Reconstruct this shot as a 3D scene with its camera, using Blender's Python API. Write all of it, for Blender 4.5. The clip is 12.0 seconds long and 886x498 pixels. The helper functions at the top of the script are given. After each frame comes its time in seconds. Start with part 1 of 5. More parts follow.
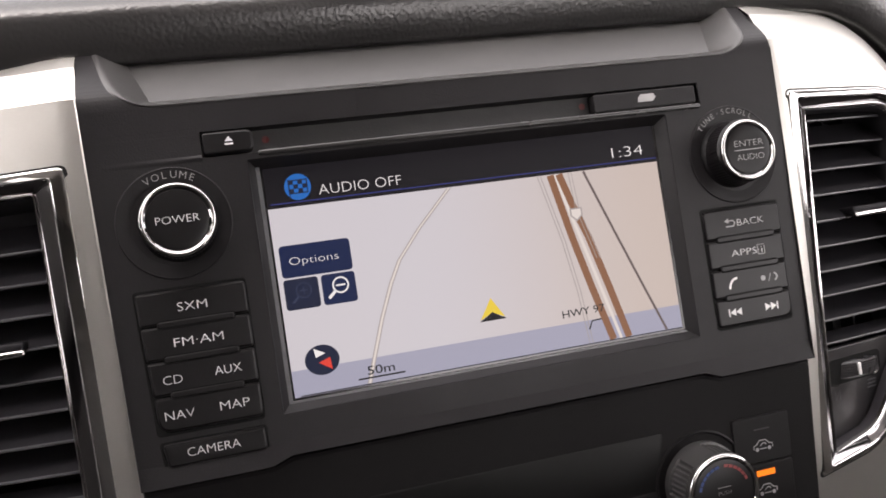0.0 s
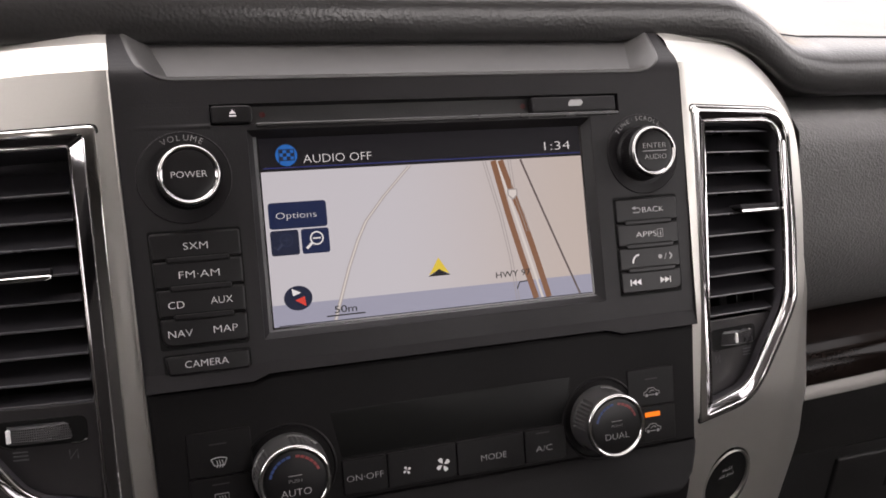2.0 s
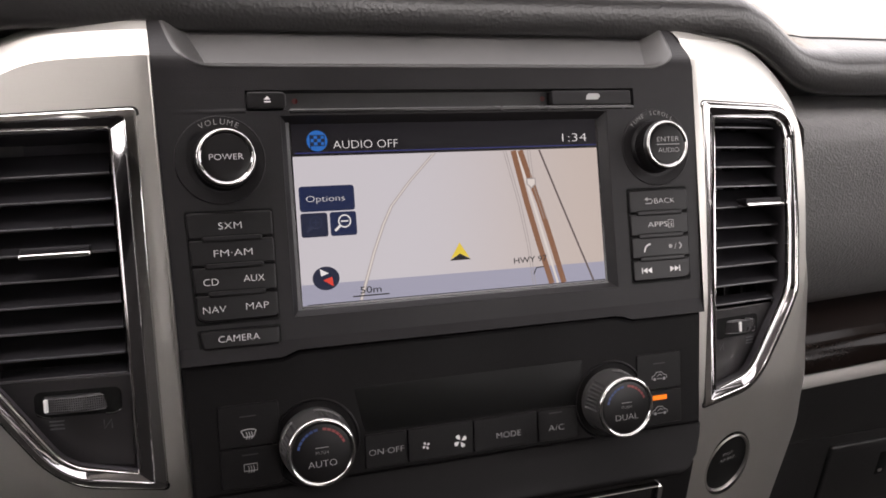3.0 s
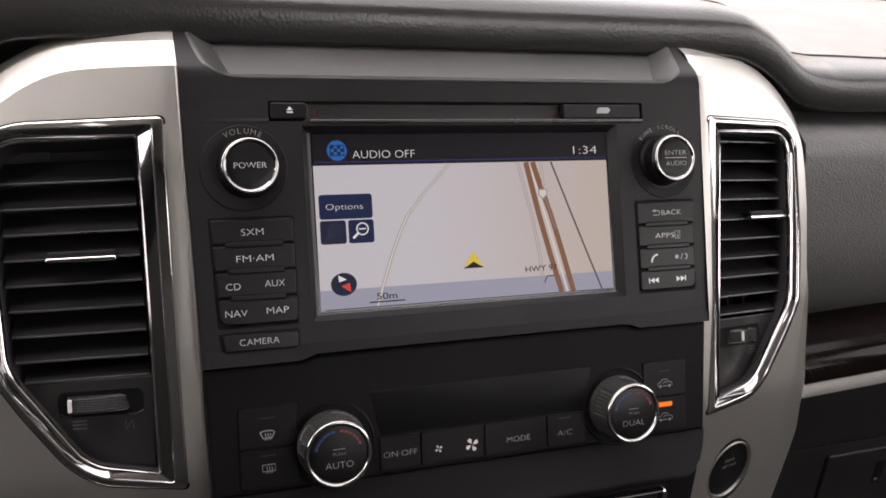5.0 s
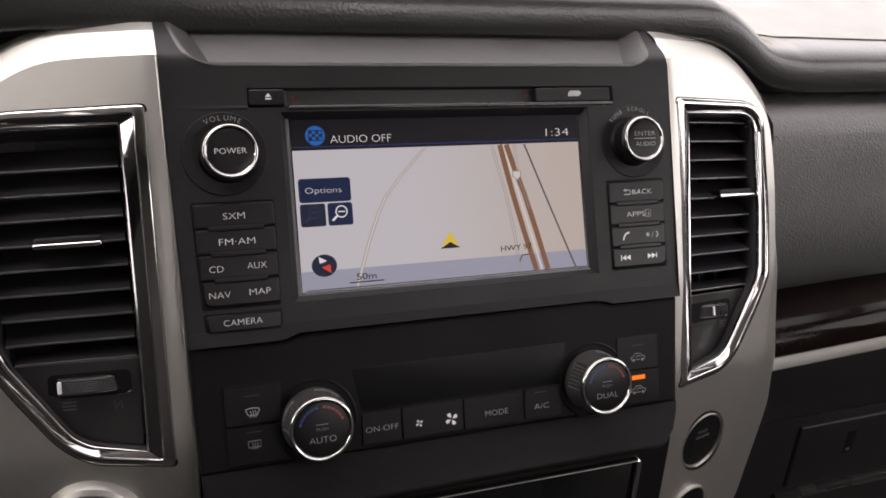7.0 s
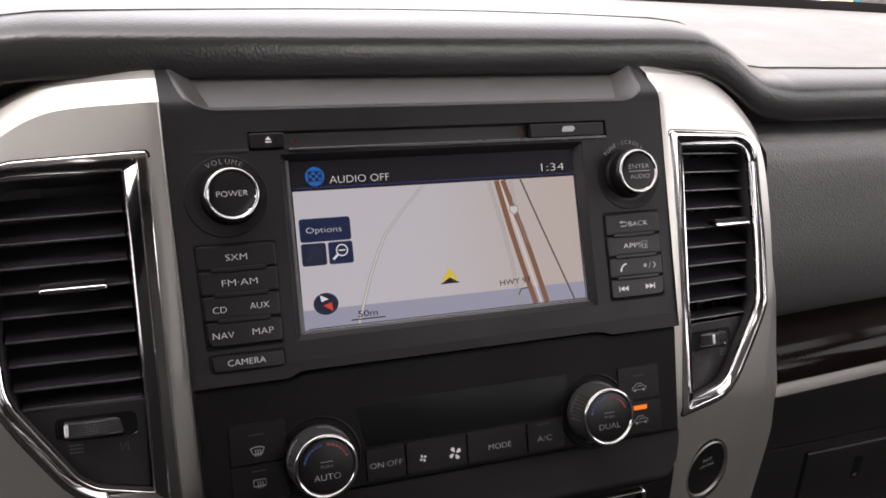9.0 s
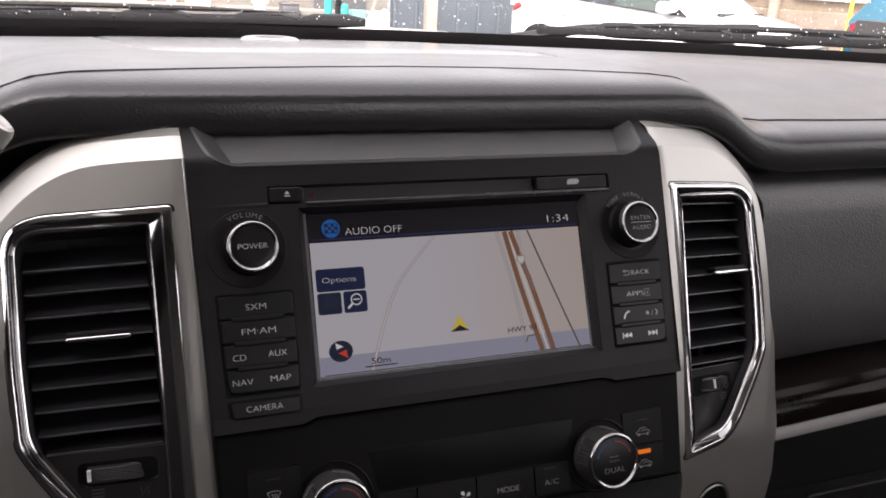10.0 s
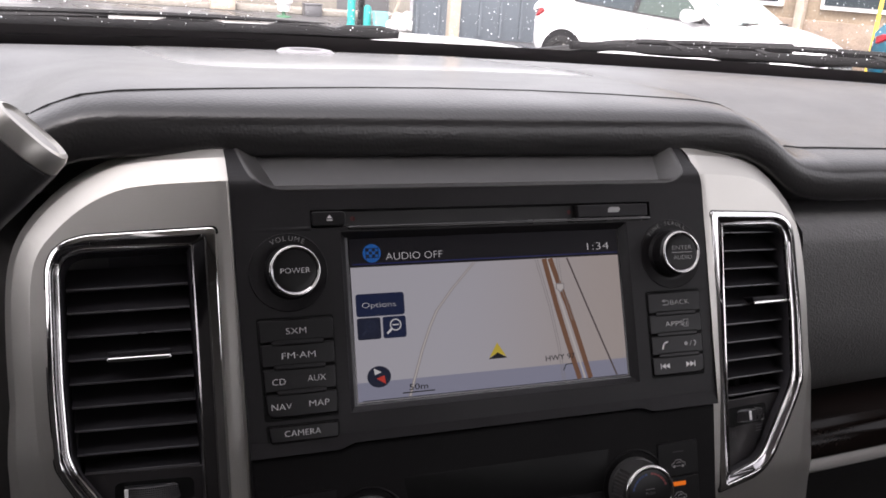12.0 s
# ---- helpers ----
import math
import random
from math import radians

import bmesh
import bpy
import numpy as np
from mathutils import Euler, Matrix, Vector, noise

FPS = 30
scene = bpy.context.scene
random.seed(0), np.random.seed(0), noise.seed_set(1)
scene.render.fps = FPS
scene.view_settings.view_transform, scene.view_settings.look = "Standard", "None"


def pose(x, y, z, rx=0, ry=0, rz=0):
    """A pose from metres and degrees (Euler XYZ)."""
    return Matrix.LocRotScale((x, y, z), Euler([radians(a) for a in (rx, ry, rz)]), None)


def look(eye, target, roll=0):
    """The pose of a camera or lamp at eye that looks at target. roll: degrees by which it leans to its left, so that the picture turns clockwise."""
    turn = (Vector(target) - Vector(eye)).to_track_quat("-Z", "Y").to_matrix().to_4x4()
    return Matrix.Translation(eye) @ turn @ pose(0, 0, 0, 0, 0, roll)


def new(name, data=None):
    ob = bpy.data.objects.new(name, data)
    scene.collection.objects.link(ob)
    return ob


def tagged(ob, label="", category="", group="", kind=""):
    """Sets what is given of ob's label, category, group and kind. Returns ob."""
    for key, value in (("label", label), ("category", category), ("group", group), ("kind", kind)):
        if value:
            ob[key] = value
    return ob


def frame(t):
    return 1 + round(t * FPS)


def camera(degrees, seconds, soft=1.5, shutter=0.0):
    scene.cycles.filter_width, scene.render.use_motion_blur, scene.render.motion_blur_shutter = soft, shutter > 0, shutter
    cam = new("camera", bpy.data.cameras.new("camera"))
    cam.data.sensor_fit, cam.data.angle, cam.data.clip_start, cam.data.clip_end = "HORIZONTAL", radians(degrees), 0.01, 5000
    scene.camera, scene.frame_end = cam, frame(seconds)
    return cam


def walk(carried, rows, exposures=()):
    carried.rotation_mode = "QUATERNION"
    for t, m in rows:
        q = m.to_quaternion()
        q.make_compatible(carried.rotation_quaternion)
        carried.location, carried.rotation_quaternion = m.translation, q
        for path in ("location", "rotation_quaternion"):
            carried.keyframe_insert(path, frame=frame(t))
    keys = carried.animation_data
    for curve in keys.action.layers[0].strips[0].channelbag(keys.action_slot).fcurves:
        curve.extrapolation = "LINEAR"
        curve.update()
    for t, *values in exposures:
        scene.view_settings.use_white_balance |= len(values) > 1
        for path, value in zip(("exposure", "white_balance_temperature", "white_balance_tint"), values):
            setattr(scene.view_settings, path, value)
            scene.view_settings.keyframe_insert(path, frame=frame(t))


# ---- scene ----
cam = camera(56.0, 12.0, soft=1.7, shutter=0.3)
# the centre stack leans back; its own axes are x right, y into the dashboard, z up along the face
STACK = pose(0, 0, 1.32, -24, 0, 0)
PATH = [
    (0, (-0.0923, -0.29291, 0.00135), (0.40803, 1.64301, 0.04457), -8.51),
    (0.5, (-0.09278, -0.30235, 0.00408), (0.4461, 1.62308, 0.05235), -8.49),
    (1, (-0.10748, -0.32159, 0.00344), (0.43933, 1.60124, 0.06438), -9.55),
    (1.3, (-0.10603, -0.34124, -0.01291), (0.42792, 1.57516, 0.19279), -9.47),
    (1.5, (-0.11097, -0.34533, -0.00525), (0.47524, 1.56614, -0.05679), -3.82),
    (1.6, (-0.113, -0.34447, -0.00901), (0.49621, 1.55735, -0.11827), -2.68),
    (2, (-0.11594, -0.35687, -0.00982), (0.50675, 1.54372, -0.00529), -5.04),
    (2.5, (-0.12342, -0.36272, -0.01152), (0.514, 1.53296, -0.02102), -4.44),
    (3, (-0.13483, -0.36679, -0.01275), (0.5089, 1.52674, -0.02509), -3.93),
    (3.5, (-0.13487, -0.36578, -0.01456), (0.5108, 1.52713, -0.01626), -4.07),
    (3.7, (-0.14301, -0.3684, -0.00965), (0.50906, 1.52231, -0.00456), -3.75),
    (5.3, (-0.1507, -0.37727, -0.01385), (0.50989, 1.51048, -0.00736), -3.29),
    (5.5, (-0.15377, -0.38002, -0.01515), (0.51364, 1.50527, -8e-05), -3.56),
    (6, (-0.15031, -0.38105, -0.0172), (0.53686, 1.49716, -0.02966), -3.69),
    (6.5, (-0.15018, -0.38255, -0.01778), (0.53976, 1.49439, -0.05078), -3.91),
    (7, (-0.14748, -0.38694, -0.01626), (0.53922, 1.49133, -0.03952), -4.23),
    (9, (-0.14694, -0.39377, -0.01416), (0.5351, 1.48563, 0.03779), -5.53),
    (9.5, (-0.15105, -0.39757, -0.01176), (0.54327, 1.47603, 0.07497), -5.69),
    (10, (-0.15866, -0.4073, -0.00753), (0.53701, 1.46271, 0.13071), -5.53),
    (10.5, (-0.17628, -0.39657, 0.00174), (0.47263, 1.48847, 0.16155), -3.90),
    (11, (-0.18265, -0.39602, 0.00928), (0.45049, 1.49421, 0.17108), -2.98),
    (11.5, (-0.17626, -0.40158, 0.00718), (0.4806, 1.48031, 0.17159), -3.27),
    (12, (-0.16917, -0.40253, 0.00591), (0.49065, 1.47974, 0.1532), -4.00),
]
walk(cam, [(t, STACK @ look(eye, target, roll)) for t, eye, target, roll in PATH],
     [(0.0, 3.38, 7000, 17), (0.5, 3.36, 7000, 17), (1.0, 2.90, 7000, 17), (1.5, 2.70, 7000, 17), (2.0, 3.15, 7000, 17), (3.5, 3.24, 7000, 17), (5.5, 2.98, 7000, 17), (7.0, 2.98, 7000, 17), (9.5, 2.92, 6800, 17), (10.0, 2.30, 6750, 18), (10.5, 2.33, 6700, 18), (11.0, 2.16, 6650, 18), (12.0, 2.22, 6600, 18)])

# ---- light ----
world = bpy.data.worlds.new("world")
scene.world = world
world.use_nodes = True
wn, wl = world.node_tree.nodes, world.node_tree.links
sky = wn.new("ShaderNodeTexSky")
sky.sky_type, sky.sun_disc = "NISHITA", False
sky.sun_elevation, sky.sun_rotation = radians(54), radians(211)
sky.air_density, sky.dust_density = 1.0, 4.0
grey = wn.new("ShaderNodeHueSaturation")
grey.inputs["Saturation"].default_value = 0.12
wl.new(sky.outputs[0], grey.inputs["Color"])
wl.new(grey.outputs[0], wn["Background"].inputs[0])
wn["Background"].inputs[1].default_value = 0.15
sun = new("sun", bpy.data.lights.new("sun", "SUN"))
sun.data.energy, sun.data.angle, sun.data.color = 1.3, radians(30), (1.0, 0.97, 0.93)
sun.matrix_world = look((-3, -5, 8), (0, 0, 0))

# ---- materials ----


def material(name, base, rough=0.5, metal=0.0, grain=0.0, grain_size=0.001, vary=0.15, vary_size=0.05, kind="noise", coat=0.0, spec=0.5,
             rough_vary=0.08):
    m = bpy.data.materials.new(name)
    m.use_nodes = True
    n, l = m.node_tree.nodes, m.node_tree.links
    b = n["Principled BSDF"]
    b.inputs["Metallic"].default_value = metal
    b.inputs["Coat Weight"].default_value = coat
    b.inputs["Coat Roughness"].default_value = 0.08
    b.inputs["Specular IOR Level"].default_value = spec
    at = n.new("ShaderNodeNewGeometry").outputs["Position"]
    big = n.new("ShaderNodeTexNoise")
    big.inputs["Scale"].default_value, big.inputs["Detail"].default_value = 1 / vary_size, 5
    l.new(at, big.inputs["Vector"])
    fine = n.new("ShaderNodeTexNoise")
    fine.inputs["Scale"].default_value, fine.inputs["Detail"].default_value = 1 / (vary_size * 0.08), 3
    l.new(at, fine.inputs["Vector"])
    mixed = n.new("ShaderNodeMath")
    mixed.operation = "ADD"
    l.new(big.outputs[0], mixed.inputs[0])
    l.new(fine.outputs[0], mixed.inputs[1])
    ramp = n.new("ShaderNodeMapRange")
    ramp.inputs["From Min"].default_value, ramp.inputs["From Max"].default_value = 0.6, 1.4
    ramp.inputs["To Min"].default_value, ramp.inputs["To Max"].default_value = 1 - vary, 1 + vary
    l.new(mixed.outputs[0], ramp.inputs["Value"])
    tint = n.new("ShaderNodeVectorMath")
    tint.operation = "SCALE"
    tint.inputs[0].default_value = base
    l.new(ramp.outputs[0], tint.inputs["Scale"])
    l.new(tint.outputs[0], b.inputs["Base Color"])
    r = n.new("ShaderNodeMapRange")
    r.inputs["From Min"].default_value, r.inputs["From Max"].default_value = 0.3, 0.7
    r.inputs["To Min"].default_value, r.inputs["To Max"].default_value = max(0.02, rough - rough_vary), min(1, rough + rough_vary)
    l.new(big.outputs[0], r.inputs["Value"])
    l.new(r.outputs[0], b.inputs["Roughness"])
    if grain:
        if kind == "leather":
            t = n.new("ShaderNodeTexVoronoi")
            t.feature = "SMOOTH_F1"
            t.inputs["Scale"].default_value = 1 / grain_size
        else:
            t = n.new("ShaderNodeTexNoise")
            t.inputs["Scale"].default_value, t.inputs["Detail"].default_value = 1 / grain_size, 2
        warp = n.new("ShaderNodeTexNoise")
        warp.inputs["Scale"].default_value = 0.3 / grain_size
        l.new(at, warp.inputs["Vector"])
        push = n.new("ShaderNodeVectorMath")
        push.operation = "MULTIPLY_ADD"
        push.inputs[1].default_value = (grain_size * 1.5,) * 3
        l.new(warp.outputs["Color"], push.inputs[0])
        l.new(at, push.inputs[2])
        l.new(push.outputs[0], t.inputs["Vector"])
        bump = n.new("ShaderNodeBump")
        bump.inputs["Strength"].default_value, bump.inputs["Distance"].default_value = min(1, grain), grain_size * 0.5
        l.new(t.outputs[0], bump.inputs["Height"])
        l.new(bump.outputs[0], b.inputs["Normal"])
    return m


def glow(name, colour, strength=1.0):
    m = bpy.data.materials.new(name)
    m.use_nodes = True
    b = m.node_tree.nodes["Principled BSDF"]
    b.inputs["Base Color"].default_value = (0.006, 0.006, 0.006, 1)
    b.inputs["Roughness"].default_value = 0.4
    b.inputs["Specular IOR Level"].default_value = 0.12
    b.inputs["Emission Color"].default_value = (*colour, 1)
    b.inputs["Emission Strength"].default_value = strength
    return m


def glass(name, tint=(1, 1, 1), rough=0.0):
    m = bpy.data.materials.new(name)
    m.use_nodes = True
    n, l = m.node_tree.nodes, m.node_tree.links
    clear, shine, mix = n.new("ShaderNodeBsdfTransparent"), n.new("ShaderNodeBsdfGlossy"), n.new("ShaderNodeMixShader")
    clear.inputs[0].default_value = (*tint, 1)
    shine.inputs["Roughness"].default_value = rough + 0.01
    edge = n.new("ShaderNodeLayerWeight")
    edge.inputs[0].default_value = 0.5
    power = n.new("ShaderNodeMath")
    power.operation = "POWER"
    power.inputs[1].default_value = 4.0
    l.new(edge.outputs["Facing"], power.inputs[0])
    ramp = n.new("ShaderNodeMapRange")
    ramp.inputs["To Min"].default_value, ramp.inputs["To Max"].default_value = 0.05, 0.9
    l.new(power.outputs[0], ramp.inputs["Value"])
    l.new(ramp.outputs[0], mix.inputs[0])
    l.new(clear.outputs[0], mix.inputs[1])
    l.new(shine.outputs[0], mix.inputs[2])
    l.new(mix.outputs[0], n["Material Output"].inputs[0])
    return m


SCREEN = 0.092
PLASTIC = material("black_plastic", (0.0108, 0.0098, 0.0108), 0.46, grain=0.25, grain_size=0.0006, vary=0.12, spec=0.25)
BUTTON = material("button_plastic", (0.0058, 0.0052, 0.0057), 0.36, spec=0.27, grain=0.12, grain_size=0.0005, vary=0.1)
DARK = material("dark_plastic", (0.017, 0.0162, 0.017), 0.5, grain=0.2, grain_size=0.0007)
VENT_LOW = material("vent_panel_plastic", (0.018, 0.0162, 0.0172), 0.42, grain=0.1, grain_size=0.0006, vary=0.12, spec=0.5)
# lighter copy of the slat plastic: highlights on the slat noses, by colour
SLAT_GLINT = material("slat_edge_glint", (0.06, 0.058, 0.062), 0.30, spec=0.6, vary=0.1)
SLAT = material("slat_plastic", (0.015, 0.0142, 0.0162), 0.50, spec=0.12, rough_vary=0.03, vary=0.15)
PIANO = material("piano_black", (0.008, 0.008, 0.009), 0.10, coat=0.5, vary=0.1, rough_vary=0.03)
# darker copies of the black plastics: shade low on the stack, by colour
CLIMATE = material("shaded_climate_plastic", (0.0050, 0.0044, 0.0047), 0.5, grain=0.15, grain_size=0.0005, vary=0.15, spec=0.13)
CKEY = material("shaded_key_plastic", (0.0046, 0.0040, 0.0044), 0.36, grain=0.1, grain_size=0.0005, vary=0.1, spec=0.22)
GAP = material("shadow_gap_black", (0.004, 0.004, 0.004), 0.7, vary=0.1, spec=0.15)
VOID = material("duct_black", (0.055, 0.052, 0.058), 0.7, vary=0.1, spec=0.2)
TRAY = material("tray_plastic", (0.047, 0.0455, 0.045), 0.36, grain=0.15, grain_size=0.0006, vary=0.1)
# lighter plastic for lips and edges: the light they catch is in the colour
LIT_LIP = material("lit_edge_black", (0.03, 0.029, 0.029), 0.25, vary=0.1)
LIP_LOW = material("glove_box_plastic", (0.0145, 0.014, 0.0143), 0.4, grain=0.3, grain_size=0.0009, vary=0.15, spec=0.25)
KNOB = material("knob_grey", (0.06, 0.058, 0.058), 0.34, metal=0.4, vary=0.1)
READOUT = material("readout_window", (0.004, 0.004, 0.004), 0.5, vary=0.1, spec=0.2)
SILVER = material("satin_silver_paint", (0.50, 0.485, 0.455), 0.40, metal=0.85, vary=0.02, rough_vary=0.015, vary_size=0.01)
CHROME_DARK = material("dark_chrome", (0.62, 0.61, 0.60), 0.1, metal=1.0, vary=0.03, rough_vary=0.03)
REVEAL = material("dark_chrome_reveal", (0.36, 0.35, 0.36), 0.06, metal=1.0, vary=0.05, rough_vary=0.04)
CHROME_SOFT = material("soft_chrome", (0.80, 0.79, 0.78), 0.09, metal=1.0, vary=0.03, rough_vary=0.04)
WHEEL = material("wheel_rubber", (0.032, 0.030, 0.032), 0.3, vary=0.15)
CHROME = material("chrome", (0.86, 0.85, 0.84), 0.07, metal=1.0, vary=0.03, rough_vary=0.03)
LEATHER = material("dash_vinyl", (0.0180, 0.0170, 0.0172), 0.31, spec=0.7, grain=0.18, grain_size=0.0016, kind="leather", vary=0.06, rough_vary=0.03)
# paler copy of the dash vinyl; part of the sheen is in its colour
SHEEN_VINYL = material("sheen_dash_vinyl", (0.036, 0.0345, 0.034), 0.20, spec=1.0, grain=0.06, grain_size=0.002, kind="leather", vary=0.05, rough_vary=0.02)
LEATHER_LOW = material("panel_vinyl", (0.098, 0.0955, 0.095), 0.46, grain=0.6, grain_size=0.0013, kind="leather", vary=0.12)
STITCH = material("seam_shadow", (0.008, 0.008, 0.008), 0.8)
INK = material("white_lettering", (0.74, 0.73, 0.725), 0.5, vary=0.05)
WHITE = material("white_paint", (0.75, 0.75, 0.74), 0.5, vary=0.06)
INK_DIM = material("grey_lettering", (0.36, 0.355, 0.355), 0.5, vary=0.08)
INK_FAINT = material("faint_lettering", (0.24, 0.235, 0.235), 0.5, vary=0.08)
SLOT_RED = material("slot_lens_red", (0.10, 0.012, 0.012), 0.3)
RED_INK = material("red_scale", (0.20, 0.03, 0.03), 0.5)
BLUE_INK = material("blue_scale", (0.014, 0.04, 0.14), 0.5)
LED = glow("orange_indicator", (1.0, 0.22, 0.015), 0.13)
LCD = material("display_glass", (0.012, 0.011, 0.012), 0.16, vary=0.1, rough_vary=0.02)
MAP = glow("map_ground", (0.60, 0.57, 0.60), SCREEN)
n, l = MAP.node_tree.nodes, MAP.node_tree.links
# viewing-angle tint painted into the emission: bluish left, warmer right
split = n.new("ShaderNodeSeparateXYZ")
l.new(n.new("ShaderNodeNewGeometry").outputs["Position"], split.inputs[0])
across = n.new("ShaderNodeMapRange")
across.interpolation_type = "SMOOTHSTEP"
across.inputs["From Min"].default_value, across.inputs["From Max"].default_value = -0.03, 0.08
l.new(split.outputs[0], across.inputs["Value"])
view_tint = n.new("ShaderNodeMix")
view_tint.data_type = "RGBA"
view_tint.inputs[6].default_value, view_tint.inputs[7].default_value = (0.60, 0.60, 0.655, 1), (0.57, 0.505, 0.47, 1)
l.new(across.outputs[0], view_tint.inputs[0])
l.new(view_tint.outputs[2], n["Principled BSDF"].inputs["Emission Color"])
MAP_LOW = glow("map_strip", (0.36, 0.375, 0.49), SCREEN)
MAP_BAR = glow("status_bar", (0.006, 0.005, 0.008), SCREEN)
MAP_BLUE = glow("screen_button_blue", (0.006, 0.015, 0.065), SCREEN)
MAP_NAVY = glow("screen_button_navy", (0.010, 0.015, 0.042), SCREEN)
MAP_DIM = glow("symbol_dim", (0.03, 0.04, 0.085), SCREEN)
MAP_ICON = glow("icon_blue", (0.012, 0.14, 0.50), SCREEN)
MAP_LINE = glow("blue_rule", (0.03, 0.04, 0.20), SCREEN)
MAP_TEXT = glow("screen_white", (0.85, 0.85, 0.87), SCREEN)
MAP_INK = glow("screen_black", (0.012, 0.012, 0.015), SCREEN)
MAP_ROAD = glow("road_brown", (0.25, 0.12, 0.065), SCREEN)
MAP_RAIL = glow("rail_dark", (0.14, 0.11, 0.11), SCREEN)
MAP_GREY = glow("road_grey", (0.36, 0.34, 0.34), SCREEN)
MAP_PALE = glow("road_pale", (0.72, 0.68, 0.66), SCREEN)
MAP_YELLOW = glow("arrow_yellow", (0.80, 0.62, 0.06), SCREEN)
MAP_RED = glow("needle_red", (0.75, 0.06, 0.04), SCREEN)
GREY_TRIM = material("screen_surround", (0.10, 0.10, 0.105), 0.4, vary=0.1)
WOOD = material("brown_gloss_trim", (0.006, 0.0038, 0.0032), 0.14, spec=0.12, vary=0.3, vary_size=0.02)
SENSOR = material("sensor_grey", (0.19, 0.186, 0.195), 0.4, vary=0.08)
STRIP = material("satin_grey_strip", (0.20, 0.19, 0.18), 0.45, metal=0.7, vary=0.03, rough_vary=0.02)
# unseen roof lining, kept pale to throw fill light on the stack
HEADLINER = material("headliner_cloth", (0.6, 0.575, 0.54), 0.9, grain=0.4, grain_size=0.002)
BRUSHED = material("brushed_button_face", (0.34, 0.33, 0.32), 0.5, metal=0.6, grain=0.5, grain_size=0.0006, vary=0.12, vary_size=0.006)
# unseen cabin walls, kept dark to hold light off the lower stack
CABIN = material("cabin_trim", (0.05, 0.047, 0.045), 0.7, grain=0.3, grain_size=0.003)
CHANNEL = material("demist_grey_plastic", (0.085, 0.080, 0.082), 0.5, vary=0.1)
RUBBER = material("black_rubber", (0.015, 0.015, 0.016), 0.6, spec=0.2)
FRIT = material("glass_frit", (0.030, 0.028, 0.030), 0.45)
GLASS = glass("window_glass")
DROP = material("water_drop", (0.75, 0.77, 0.8), 0.05, vary=0.05)
ASPHALT = material("wet_asphalt", (0.075, 0.075, 0.078), 0.35, grain=0.6, grain_size=0.02, vary=0.3, vary_size=1.5, rough_vary=0.2)
BODY_WHITE = material("white_car_paint", (0.80, 0.80, 0.80), 0.25, coat=0.6, vary=0.03, vary_size=1.0)
BODY_SILVER = material("bonnet_paint", (0.62, 0.62, 0.61), 0.3, metal=0.2, coat=0.5, vary=0.05)
# sky reflection on the car's windscreen is painted as a pale base colour
CAR_SCREEN = material("car_windscreen_sky_pale", (0.30, 0.39, 0.38), 0.15, spec=0.3, vary=0.1)
PILLAR = material("car_pillar_black", (0.02, 0.02, 0.02), 0.3)
FRONT_GLASS = material("clear_side_glass", (0.06, 0.078, 0.07), 0.12, spec=0.3, vary=0.2, vary_size=0.4)
LAMP_GLASS = material("head_lamp_glass", (0.42, 0.43, 0.45), 0.12, vary=0.3, vary_size=0.05)
CAR_GLASS = material("tinted_car_glass", (0.03, 0.04, 0.045), 0.06, vary=0.1)
CONCRETE = material("pale_concrete", (0.21, 0.195, 0.17), 0.9, grain=0.5, grain_size=0.05, vary=0.25, vary_size=0.8)
BLUE_WALL = material("slate_blue_cladding", (0.085, 0.100, 0.115), 0.6, vary=0.12, vary_size=0.6)
TAN_WALL = material("tan_stucco", (0.27, 0.215, 0.155), 0.85, grain=0.4, grain_size=0.03, vary=0.25, vary_size=0.7)
STONE = material("ledge_stone", (0.22, 0.17, 0.13), 0.8, grain=0.6, grain_size=0.06, vary=0.4, vary_size=0.3)
TEAL = material("teal_paint", (0.02, 0.30, 0.28), 0.4)
PALE_TEAL = material("pale_teal_plastic", (0.20, 0.42, 0.45), 0.4)
GREEN = material("green_paint", (0.08, 0.20, 0.12), 0.5)
TIMBER = material("weathered_timber", (0.36, 0.31, 0.25), 0.8, vary=0.25, vary_size=0.2)
TAIL_RED = material("tail_lamp_red", (0.50, 0.02, 0.03), 0.15, coat=0.5)
CAR_BLUE = material("blue_car_paint", (0.012, 0.085, 0.13), 0.2, coat=0.6)
YELLOW = material("yellow_paint", (0.75, 0.50, 0.04), 0.5)
TYRE = material("tyre", (0.015, 0.015, 0.015), 0.8)

# ---- building helpers ----
ORIGIN = {}
WORLD = Matrix.Identity(4)


def thing(name, at, label, category, space=STACK, unit=0.001, group="", kind=""):
    """An empty that carries the parts of one thing; at: its origin, in the units of its space."""
    ob = new(name)
    ob.empty_display_size = 0.02
    p = Vector(at) * unit
    ob.matrix_world = space @ Matrix.Translation(p)
    ORIGIN[ob] = (p, unit)
    return tagged(ob, label, category, group, kind)


